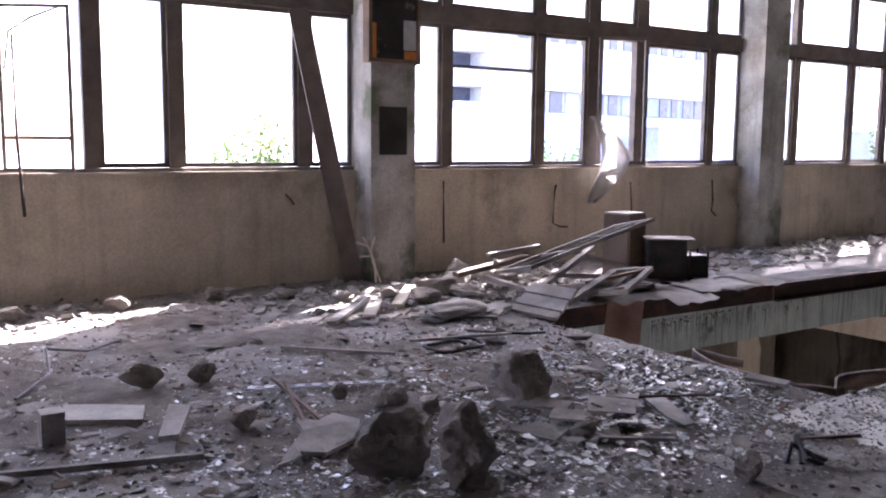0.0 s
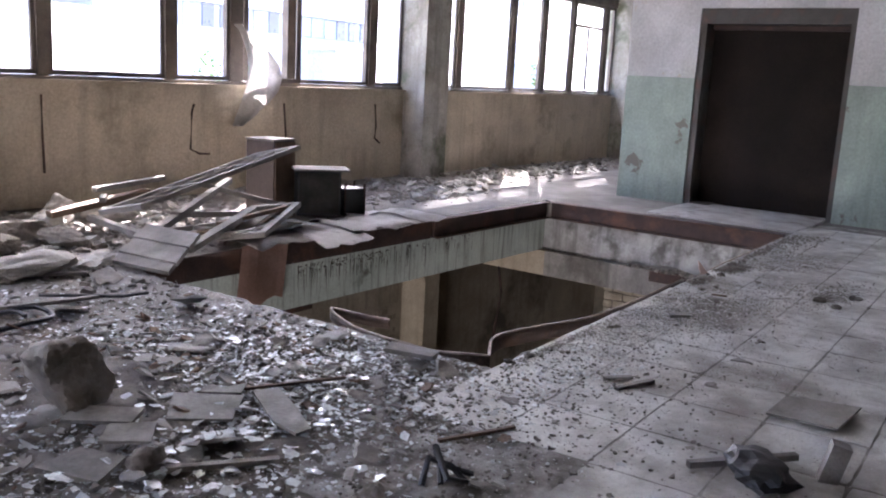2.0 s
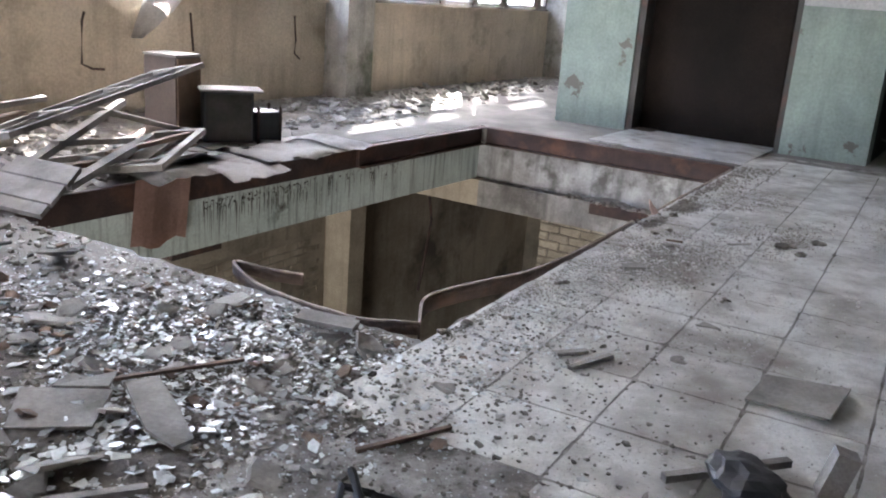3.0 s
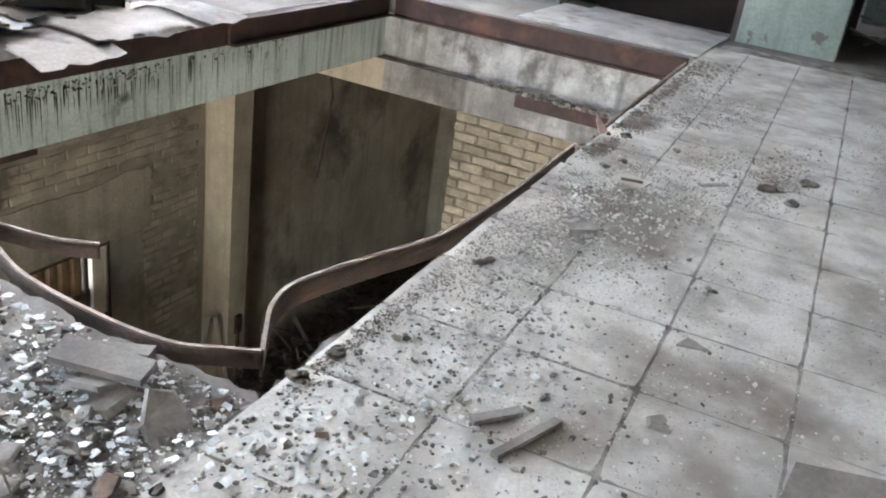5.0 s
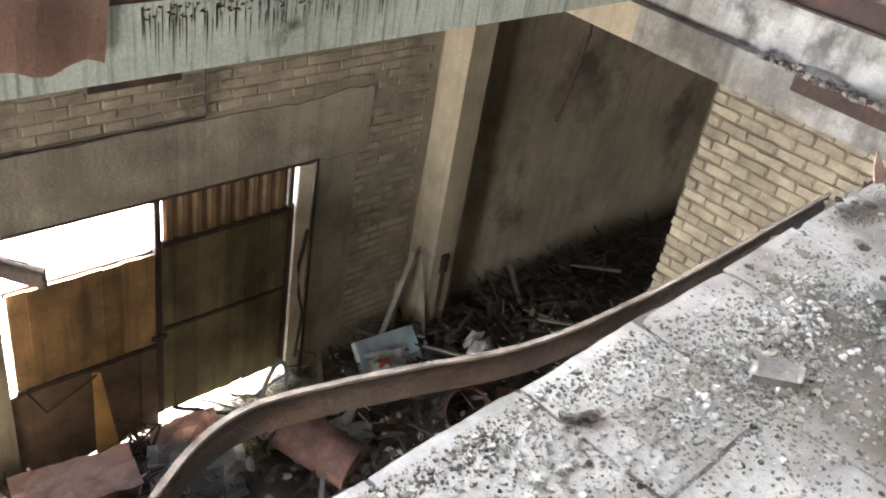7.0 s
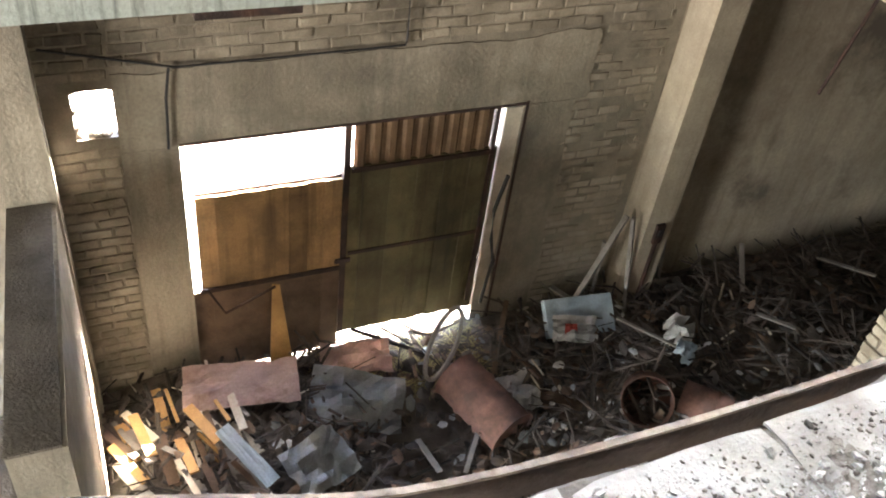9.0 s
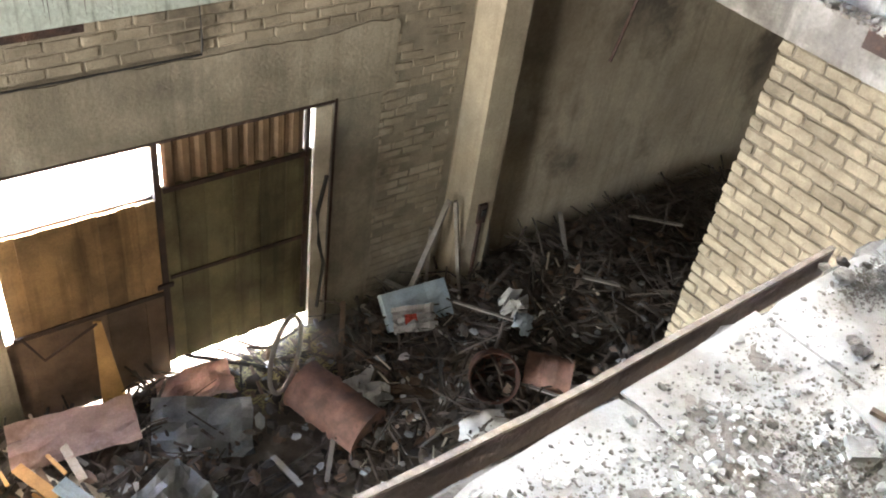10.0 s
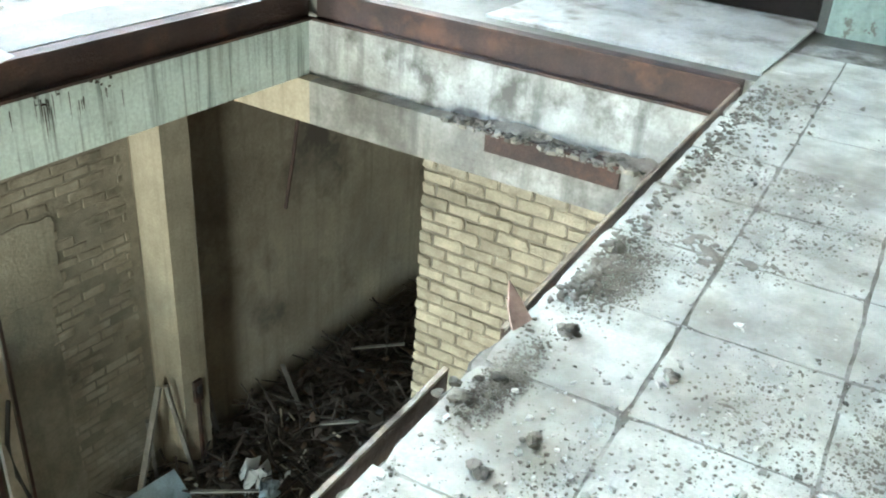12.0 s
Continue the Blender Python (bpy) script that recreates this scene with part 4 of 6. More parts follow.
# pile of old window sashes
SASH_LABEL = "grey weathered window sash thrown on the debris pile"
loose_sash("discarded_window", SASH_LABEL, pose(5.2, 6.95, 0.22, 78, -14, -1), 1.62, 0.62, ((False, 0.55), (False, 1.1), (True, 0.3)), OLD_WOOD, 0.05, 0.04)
loose_sash("discarded_window", SASH_LABEL, pose(5.3, 6.75, 0.06, 86, 2, 8), 1.35, 0.66, ((False, 0.66),), OLD_WOOD, 0.055, 0.045)
loose_sash("discarded_window", SASH_LABEL, pose(5.75, 6.3, 0.05, 82, -6, 30), 1.0, 0.45, (), OLD_WOOD, 0.06, 0.045)
for a, b, w, h, mt in (((5.35, 7.32, 0.14), (5.25, 6.43, 0.12), 0.06, 0.045, OLD_WOOD), ((5.12, 6.3, 0.12), (6.55, 7.04, 0.4), 0.06, 0.05, OLD_WOOD), ((5.24, 5.93, 0.1), (6.43, 6.59, 0.2), 0.075, 0.045, OLD_WOOD), ((5.44, 7.4, 0.35), (6.16, 7.46, 0.4), 0.06, 0.04, OLD_WOOD), ((5.5, 7.35, 0.3), (5.35, 7.15, 0.3), 0.05, 0.04, OLD_WOOD),
                        ((6.1, 7.0, 0.42), (6.85, 6.75, 0.2), 0.07, 0.04, OLD_WOOD), ((5.1, 7.5, 0.16), (5.95, 7.4, 0.3), 0.12, 0.05, BROWN_WOOD), ((5.6, 6.55, 0.24), (6.6, 7.0, 0.1), 0.06, 0.04, OLD_WOOD), ((6.2, 6.45, 0.06), (6.9, 6.75, 0.2), 0.12, 0.03, OLD_WOOD), ((5.5, 6.6, 0.04), (6.9, 6.62, 0.08), 0.08, 0.05, BROWN_WOOD), ((5.9, 6.4, 0.16), (6.7, 6.45, 0.22), 0.05, 0.03, BROWN_WOOD),
                        ((4.05, 6.9, 0.03), (4.5, 7.4, 0.1), 0.1, 0.03, PALE_WOOD), ((3.6, 6.6, 0.03), (3.95, 7.1, 0.06), 0.11, 0.025, PALE_WOOD)):
    stick("loose_batten", a, b, w, h, mt, "grey wooden batten on the debris pile", "batten", "battens on the pile")
panel = thing("slatted_panel", "grey slatted board panel sliding off the pile", "panel")
for k in range(5):
    t0, t1 = k / 5, (k + 0.94) / 5
    p, q = Vector((4.825, 5.9, 0.05)), Vector((5.3, 6.17, 0.22))
    side = Vector((0.03, -0.27 - 0.015 * (k % 2), 0))
    a, b = p.lerp(q, t0), p.lerp(q, t1)
    a, b = a + Vector((0, 0, 0.008 * (k % 2))), b + Vector((0, 0, 0.008 * (k % 2)))
    part("slat", board([a - side, a + side, b + side, b - side], 0.03), OLD_WOOD, panel)
lump_thing(5.5, 8.05, 0.16, 300, (1.1, 0.7, 0.75), 5, SLAB, "pale sunlit masonry block by the wall")
for k, (x, y, r, sq) in enumerate(((4.25, 6.22, 0.27, (1.1, 0.8, 0.3)), (4.75, 6.3, 0.2, (1.2, 0.8, 0.2)), (4.4, 7.0, 0.17, (1, 1, 0.5)), (4.75, 7.35, 0.2, (1.2, 0.8, 0.5)), (5.15, 7.6, 0.14, (1, 1, 0.7)), (5.3, 7.75, 0.15, (1, 1, 0.6)), (4.2, 7.3, 0.12, (1, 1, 0.6)), (4.95, 7.0, 0.2, (1.3, 0.8, 0.4)), (5.75, 7.7, 0.18, (1.3, 0.7, 0.5)), (3.8, 7.5, 0.1, (1, 1, 0.6)), (3.4, 7.9, 0.12, (1, 1, 0.5)), (2.8, 8.2, 0.1, (1, 1, 0.7)), (1.9, 8.1, 0.12, (1.2, 1, 0.6)), (1.0, 8.0, 0.12, (1.2, 1, 0.6)), (0.4, 7.7, 0.1, (1, 1, 0.7)))):
    lump_thing(x, y, r, 320 + k, sq, 40 * k, SLAB if k in (0, 1, 4, 5) else ROCK, "broken masonry piece in the debris by the wall")
# torn covering along the far edge of the opening
def ragged_sheet(name, x0, x1, y0, y1, droop, mat, label, seed, z=0.02):
    rows = []
    for j in range(6):
        v = j / 5
        rows.append([(x0 + (x1 - x0) * i / 9 + 0.03 * noise.noise(Vector((i, j, seed))), y0 + (y1 - y0) * v + 0.05 * noise.noise(Vector((i * 0.8, seed, j))), z + 0.03 * noise.noise(Vector((i * 0.5, j * 0.5, seed + 3))) - droop * max(0, 1 - v * 2.4) ** 1.5 * (0.6 + 0.6 * noise.noise(Vector((i * 0.5, seed, 5))))) for i in range(10)])
    return tagged(part(name, sheet(rows, 0.006), mat, None, "", True), label, "sheet", "torn sheets at the opening")


ragged_sheet("torn_covering", 6.5, 7.1, 5.78, 6.4, 0.1, LINO, "torn pale linoleum drooping over the edge", 1, 0.04)
ragged_sheet("torn_covering", 7.0, 8.0, 5.9, 6.5, 0.03, LINO, "torn pale linoleum lying on the edge", 2, 0.05)
ragged_sheet("torn_covering", 7.7, 8.5, 6.02, 6.7, 0.05, LINO, "torn pale linoleum lying on the edge", 3, 0.03)
ragged_sheet("torn_covering", 5.9, 6.6, 5.95, 6.5, 0.05, FIBRE, "crumpled grey sheet on the edge", 4, 0.05)
ragged_sheet("torn_covering", 6.3, 6.9, 6.2, 6.8, -0.02, GREY_METAL, "dented grey tray on the debris", 5, 0.08)
rows = [[(5.9 + 0.5 * i / 6 - 0.012 * j, HY1 - 0.045 - 0.012 * math.sin(i), 0.02 - 0.49 * j / 5 + 0.03 * math.sin(i * 1.4 + 1) * (j == 5)) for i in range(7)] for j in range(6)]
tagged(part("hanging_sheet", sheet(rows, 0.008), RED_PRIMER), "dull red sheet hanging down the beam", "sheet")
tagged(part("beam_plate", slab([(6.28, 6.78, HY1 + 0.04, HY1 + 0.16, -0.66, -0.602)]), RUST), "dark rusty plate under the beam", "plate")


def drips(name, label, n, x0, x1, y, z_top, mat, seed):
    """Runs of black damp down a face, each a thin tapering trickle, under a crust of dark scabs."""
    r = random.Random(seed)
    bm = bmesh.new()
    for _ in range(n):
        u = r.random()
        x = x0 + (x1 - x0) * u
        z = z_top - r.uniform(0.0, 0.1) - 0.03 * u
        w, ln = r.uniform(0.0015, 0.0045), r.uniform(0.04, 0.26) * (1.2 - 0.6 * u)
        pts = [(-w, 0), (-w * 0.7, -ln * 0.5), (0, -ln), (w * 0.7, -ln * 0.5), (w, 0), (0, r.uniform(0.0, 0.02))]
        bm.faces.new([bm.verts.new((x + a, y - 0.002, z + b)) for a, b in pts])
    for _ in range(n):
        x, z = x0 + (x1 - x0) * r.random() ** 0.8, z_top - 0.012 - 0.07 * r.random() ** 1.5
        s = r.uniform(0.004, 0.016)
        bm.faces.new([bm.verts.new((x + s * r.uniform(0.6, 1.3) * math.cos(a), y - 0.003, z + 0.7 * s * r.uniform(0.5, 1.2) * math.sin(a))) for a in (0, 0.9, 1.8, 2.7, 3.6, 4.5, 5.4)])
    return tagged(part(name, bm, mat), label, "stain", "", "stuff")


drips("damp_runs", "black damp runs down the green beam", 105, 6.55, 7.75, HY1, -0.225, TWIG, 5)
drips("damp_runs", "black damp runs down the green beam", 34, 7.75, 9.2, HY1, -0.215, TWIG, 6)
drips("damp_runs", "black damp runs down the green beam", 12, 8.02, 8.08, HY1, -0.22, TWIG, 7)


def channel(name, blocks, label, mat=RUST):
    return tagged(part(name, slab(blocks), mat), label, "steel section", "rusty edge steel")


channel("edge_channel", [(8.4, HX1 - 0.06, HY1 - 0.05, HY1 - 0.002, -0.2, -0.005), (8.4, HX1 - 0.06, HY1 - 0.1, HY1 - 0.05, -0.02, -0.005), (8.4, HX1 - 0.06, HY1 - 0.1, HY1 - 0.05, -0.2, -0.185)], "rusty steel channel along the opening's far edge")
# dark strip filling the height between slab and beam
channel("edge_channel", [(4.95, 8.38, HY1 - 0.03, HY1 - 0.002, -0.2, -0.005)], "dark plate along the opening's far edge")
channel("edge_channel", [(HX1 - 0.05, HX1 - 0.002, 3.3, HY1 - 0.11, -0.2, 0.0), (HX1 - 0.1, HX1 - 0.05, 3.3, HY1 - 0.11, -0.015, 0.0), (HX1 - 0.1, HX1 - 0.05, 3.3, HY1 - 0.11, -0.2, -0.185)], "rusty steel channel along the opening's end")
channel("ledge_channel", [(HX1 - 0.145, HX1 - 0.05, 3.82, 4.68, -0.6, -0.585), (HX1 - 0.145, HX1 - 0.123, 3.82, 4.68, -0.72, -0.6)], "rusty steel channel lying on the ledge")


def band(pts, height, thick, label):
    """A bent steel band standing on edge along points."""
    bm = bmesh.new()
    fine = []
    n = len(pts)
    for i in range(n - 1):
        p0, p1, p2, p3 = (Vector(pts[max(0, min(n - 1, i + k))]) for k in (-1, 0, 1, 2))
        for s in range(6):
            t = s / 6
            fine.append(0.5 * ((2 * p1) + (p2 - p0) * t + (2 * p0 - 5 * p1 + 4 * p2 - p3) * t * t + (3 * p1 - p0 - 3 * p2 + p3) * t ** 3))
    fine.append(Vector(pts[-1]))
    prev = None
    for i, p in enumerate(fine):
        d = (fine[min(i + 1, len(fine) - 1)] - fine[max(i - 1, 0)])
        side = Vector((-d.y, d.x, 0)).normalized() * thick / 2
        h = Vector((0, 0, height))
        ring = [bm.verts.new(q) for q in (p - side, p + side, p + side - h, p - side - h)]
        if prev:
            for k in range(4):
                bm.faces.new((prev[k], prev[(k + 1) % 4], ring[(k + 1) % 4], ring[k]))
        else:
            bm.faces.new(ring)
        prev = ring
    bm.faces.new(prev)
    strip = thing("steel_band", label, "steel band", "bent steel band")
    part("strip", bm, STEEL_EDGE, strip, "", True)
    rim = bmesh.new()
    prev = None
    for i, p in enumerate(fine):
        d = (fine[min(i + 1, len(fine) - 1)] - fine[max(i - 1, 0)])
        half = Vector((-d.y, d.x, 0)).normalized() * (thick / 2 + 0.002)
        ring = [rim.verts.new(q) for q in (p - half + Vector((0, 0, 0.003)), p + half + Vector((0, 0, 0.003)), p + half - Vector((0, 0, 0.005)), p - half - Vector((0, 0, 0.005)))]
        if prev:
            for k in range(4):
                rim.faces.new((prev[k], prev[(k + 1) % 4], ring[(k + 1) % 4], ring[k]))
        prev = ring
    part("rim", rim, WORN_LIT_RIM, strip, "worn upper rim, painted paler for its highlight")
    return strip


band([(5.28, 4.06, -0.03), (5.18, 4.17, -0.01), (5.08, 4.35, 0.02), (4.99, 4.17, 0.0), (4.94, 3.97, -0.01), (4.92, 3.64, -0.01), (4.94, 3.42, -0.01), (5.0, 3.27, 0.0), (5.05, 3.19, 0.0)], 0.06, 0.01, "bent rusty steel band springing from the broken edge")
band([(5.052, 3.19, 0.0), (5.17, 3.265, 0.0), (5.28, 3.33, 0.0), (5.42, 3.365, 0.0), (5.6, 3.335, 0.0), (5.8, 3.28, 0.0), (6.15, 3.185, 0.0), (6.65, 3.165, 0.0), (7.2, 3.18, 0.0), (7.7, 3.2, 0.0)], 0.09, 0.01, "bent rusty steel band along the broken edge")
band([(7.95, 3.18, -0.01), (8.6, 3.22, -0.01), (9.6, 3.265, -0.02), (10.6, 3.3, -0.02)], 0.06, 0.01, "straight rusty steel band along the edge")


# dry roots beside the pillar, hose on the floor
bm = bmesh.new()
for pts in ([(4.4, 8.35, 0.45), (4.52, 8.3, 0.4), (4.56, 8.28, 0.25), (4.62, 8.2, 0.02)], [(4.42, 8.3, 0.3), (4.55, 8.28, 0.3), (4.58, 8.25, 0.15)], [(4.6, 8.3, 0.5), (4.54, 8.28, 0.36), (4.58, 8.26, 0.2), (4.55, 8.18, 0.02)], [(4.5, 8.3, 0.42), (4.46, 8.3, 0.5)]):
    tube(bm, pts, 0.012)
tagged(part("dry_root", bm, PALE_WOOD), "dry bleached root against the pillar", "root")
bm = bmesh.new()
tube(bm, [(3.5 + 0.2 * math.cos(a * 0.35) + 0.008 * a, 5.3 + 0.16 * math.sin(a * 0.35), 0.03 + 0.012 * math.sin(a)) for a in range(24)], 0.014)
tagged(part("hose", bm, BLACK), "dark hose coiled on the floor", "hose")
for pts in ([(0.7, 5.5, 0.02), (0.95, 5.9, 0.05), (1.0, 6.3, 0.12), (1.3, 6.5, 0.03), (1.6, 6.8, 0.02)], [(4.0, 5.7, 0.02), (4.3, 5.3, 0.04), (4.5, 5.35, 0.02)]):
    bm = bmesh.new()
    tube(bm, pts, 0.01)
    tagged(part("cable", bm, BLACK), "thin dark cable lying on the floor", "cable", "cables on the floor")
# dry laths heaped beyond the far pier
vs_rng = random.Random(5)
for k in range(26):
    a = Vector((vs_rng.uniform(12.6, 14.5), vs_rng.uniform(0.6, 2.2), vs_rng.uniform(0.02, 0.35)))
    ang = vs_rng.uniform(0, 3.14)
    stick("loose_lath", a, a + Vector((math.cos(ang) * 0.9, math.sin(ang) * 0.9, vs_rng.uniform(-0.02, 0.2))), 0.04, 0.02, OLD_WOOD, "dry lath in a heap beyond the pier", "lath", "heap of laths")
structure("wall_far_room", slab([(15.2, 15.4, -6, 2.3, 0, 4.25)]), GREEN_PAINT, "green wall of the next room", "wall")

# ---- things on the lower floor ----
gate = tagged(thing("gate", "two-leaf timber gate with a missing upper panel", "gate"), kind="structure")


def boards(parent, x0, x1, z0, z1, n, mat, y=WALL_Y + 0.06, d=0.03):
    w = (x1 - x0) / n
    for i in range(n):
        dy = 0.011 * (i % 2) + 0.003 * (i % 3)
        part("board", slab([(x0 + i * w - 0.002, x0 + (i + 1) * w + 0.002, y - dy, y + d - dy, z0, z1)]), mat, parent)


leaf_l = part("leaf_frame", slab([(6.5, 7.9, WALL_Y + 0.095, WALL_Y + 0.13, -3.76, -3.7), (6.5, 7.9, WALL_Y + 0.03, WALL_Y + 0.05, -4.86, -4.81), (6.5, 7.9, WALL_Y + 0.095, WALL_Y + 0.13, -5.78, -5.72), (7.88, 7.94, WALL_Y + 0.03, WALL_Y + 0.13, -5.78, -3.12)]), RUST, gate, "rusty steel frame")
boards(leaf_l, 6.52, 7.88, -4.87, -3.72, 8, GATE_WOOD)
boards(leaf_l, 6.434, 7.88, -5.98, -4.87, 8, BROWN_WOOD)
leaf_r = part("leaf_frame", slab([(7.96, 9.42, WALL_Y + 0.03, WALL_Y + 0.05, -3.66, -3.61), (7.96, 9.42, WALL_Y + 0.03, WALL_Y + 0.045, -4.68, -4.64), (7.96, 9.42, WALL_Y + 0.095, WALL_Y + 0.13, -5.68, -5.62), (9.38, 9.42, WALL_Y + 0.03, WALL_Y + 0.13, -5.68, -3.12), (6.44, 9.64, WALL_Y + 0.03, WALL_Y + 0.13, -3.118, -3.1)]), RUST, gate, "rusty steel frame")
boards(leaf_r, 7.94, 9.46, -5.8, -3.6, 11, GATE_GREEN)
for i in range(9):
    x = 7.98 + i * 0.155
    bm = bmesh.new()
    pr = [(0, 0), (0.03, -0.03), (0.09, -0.03), (0.12, 0), (0.155, 0)]
    for (a, b), (c, d) in zip(pr, pr[1:]):
        bm.faces.new([bm.verts.new(p) for p in ((x + a, WALL_Y + 0.08 + b, -3.64), (x + c, WALL_Y + 0.08 + d, -3.64), (x + c, WALL_Y + 0.08 + d, -3.12), (x + a, WALL_Y + 0.08 + b, -3.12))])
    bmesh.ops.remove_doubles(bm, verts=bm.verts, dist=1e-4)
    bmesh.ops.solidify(bm, geom=bm.faces[:], thickness=0.004)
    part("ribbed_panel", bm, RIBBED, leaf_r)
bm = bmesh.new()
bar(bm, (7.98, WALL_Y + 0.03, -4.74), (7.82, WALL_Y + 0.01, -4.72), 0.02, 0.05)
part("latch", bm, RUST, gate)
tagged(part("gate_post", slab([(9.47, 9.645, WALL_Y + 0.02, WALL_Y + 0.16, LOW, -3.14)]), PALE_WOOD), "pale timber post beside the gate", "post")
bm = bmesh.new()
tube(bm, [(9.58, 8.7, -3.9), (9.47, 8.66, -4.3), (9.5, 8.66, -4.7), (9.56, 8.64, -5.0), (9.5, 8.64, -5.6)], 0.022)
tagged(part("hanging_strap", bm, BLACK), "dark strap hanging on the gate post", "strap")
tagged(part("split_plank", board([(7.1, 8.56, -5.86), (7.34, 8.52, -5.86), (7.24, 8.68, -4.83), (7.17, 8.7, -4.82)], 0.02), ORANGE_WOOD), "orange split plank leaning on the gate", "plank")
bm = bmesh.new()
tube(bm, [(6.55, 8.72, -4.75), (6.7, 8.66, -5.05), (7.05, 8.66, -4.88), (7.2, 8.68, -4.83)], 0.014)
tagged(part("wire", bm, RUST), "thin wire across the gate", "wire")
for pts, r in (([(5.5, 8.71, -2.1), (5.9, 8.71, -2.2), (6.45, 8.71, -2.34), (8.35, 8.71, -2.33), (8.36, 8.71, -2.25), (8.35, 8.71, -1.75)], 0.011), ([(6.4, 8.7, -2.34), (6.36, 8.7, -2.6), (6.34, 8.7, -3.08)], 0.012)):
    bm = bmesh.new()
    tube(bm, pts, r)
    tagged(part("conduit", bm, BLACK), "dark cable clipped along the wall", "cable", "cables on the wall")
bm = bmesh.new()
tube(bm, [(12.85, 8.3, -0.95), (12.8, 8.1, -1.5), (12.74, 8.0, -1.83), (12.62, 8.0, -2.4), (12.5, 8.0, -2.88)], 0.02)
tagged(part("hanging_rod", bm, RUST), "rusty rod hanging from the ceiling", "rod")
# column fittings and braces
sw = thing("switch_box", "small dark switch box on the column", "switch", at=pose(11.34, 8.29, -4.85))
part("body", slab([(0, 0.11, 0, 0.038, 0, 0.26)]), RUST, sw)
part("knob", slab([(0.03, 0.08, -0.02, -0.002, 0.12, 0.2)]), BLACK, sw)
part("pipe", slab([(0.035, 0.07, 0.0, 0.036, -1.15, -0.002)]), RUST, sw)
for a, b in (((11.05, 8.5, -4.55), (10.35, 8.3, LOW + 0.05)), ((11.06, 8.4, -4.5), (11.22, 8.2, LOW + 0.05)), ((11.75, 8.6, -4.9), (11.8, 8.45, LOW + 0.1)), ((10.95, 8.62, -5.0), (10.98, 8.6, LOW + 0.1))):
    stick("brace", a, b, 0.06, 0.04, OLD_WOOD, "pale timber brace leaning at the column", "plank", "braces")

# the rubbish heap
def heap_height(x, y):
    h = 0.12 + 0.16 * noise.noise(Vector((x * 0.9, y * 0.9, 2))) + 0.07 * noise.noise(Vector((x * 3, y * 3, 5)))
    h += 0.35 * math.exp(-((x - 12.8) ** 2) / 5 - ((y - 7.2) ** 2) / 3) + 0.2 * math.exp(-((x - 6.3) ** 2) / 1.0 - ((y - 7.4) ** 2) / 1.2)
    h -= 0.2 * math.exp(-((x - 8.5) ** 2) / 0.4 - ((y - 7.6) ** 2) / 1.5)
    h -= 0.12 * math.exp(-((x - 8.3) ** 2) / 0.5 - ((y - 6.9) ** 2) / 1.2)
    return LOW + max(0.01, h)


bm = bmesh.new()
gx, gy = 90, 52
grid = [[bm.verts.new((4.0 + 13.5 * i / gx, 2.6 + 6.1 * j / gy, heap_height(4.0 + 13.5 * i / gx, 2.6 + 6.1 * j / gy))) for j in range(gy + 1)] for i in range(gx + 1)]
for i in range(gx):
    for j in range(gy):
        bm.faces.new((grid[i][j], grid[i + 1][j], grid[i + 1][j + 1], grid[i][j + 1]))
tagged(part("rubbish_heap", bm, EARTH), "dark earth and rubbish heap", "rubbish", "", "stuff")


def on_heap(x, y, up=0.0):
    return Vector((x, y, heap_height(x, y) + up))


def drum(m, r, length, label, open_end=False):
    t = thing("steel_drum", label, "drum", "steel drums", m)
    bm = bmesh.new()
    prof = []
    n = 24
    for i in range(n + 1):
        u = i / n
        rr = r + (0.022 * r / 0.28 if abs(u - 0.33) < 0.03 or abs(u - 0.67) < 0.03 else 0) + (0.01 if u < 0.02 or u > 0.98 else 0)
        prof.append((rr, u * length))
    seg = 28
    rings = [[bm.verts.new((a * math.cos(2 * math.pi * k / seg), a * math.sin(2 * math.pi * k / seg), z)) for k in range(seg)] for a, z in prof]
    for a, b in zip(rings, rings[1:]):
        for k in range(seg):
            bm.faces.new((a[k], a[(k + 1) % seg], b[(k + 1) % seg], b[k]))
    if open_end:
        bmesh.ops.solidify(bm, geom=bm.faces[:], thickness=0.012)
    part("shell", bm, DRUM, t, "", True)
    bm = bmesh.new()
    bmesh.ops.create_circle(bm, cap_ends=True, segments=seg, radius=r * 0.97, matrix=Matrix.Translation((0, 0, 0.02)))
    part("end", bm, DRUM, t)
    if not open_end:
        bm = bmesh.new()
        bmesh.ops.create_circle(bm, cap_ends=True, segments=seg, radius=r * 0.97, matrix=Matrix.Translation((0, 0, length - 0.02)))
        part("lid", bm, DRUM, t)
    return t


def lying(p, q):
    p, q = Vector(p), Vector(q)
    return Matrix.Translation(p) @ (q - p).to_track_quat("Z", "X").to_matrix().to_4x4()


drum(lying((8.85, 7.78, -5.66), (9.15, 6.95, -5.74)), 0.26, 0.88, "rusty red steel drum lying on its side")
drum(lying((10.74, 7.0, -5.74), (10.44, 6.67, -5.37)), 0.25, 0.58, "rusty drum with a dark open mouth", True)
drum(lying((11.0, 6.78, -5.62), (11.32, 6.4, -5.58)), 0.2, 0.5, "rusty red drum half buried in rubbish")
bm = bmesh.new()
ring = [(8.78 + 0.17 * math.cos(a * math.pi / 14) + 0.12 * math.sin(a * math.pi / 14), 8.0 + 0.02 * math.cos(a * math.pi / 14) + 0.1 * math.sin(a * math.pi / 14), -5.42 + 0.4 * math.sin(a * math.pi / 14)) for a in range(29)]
tube(bm, ring, 0.026)
tagged(part("hoop", bm, OLD_WOOD), "thin pale hoop standing against the drum", "hoop")


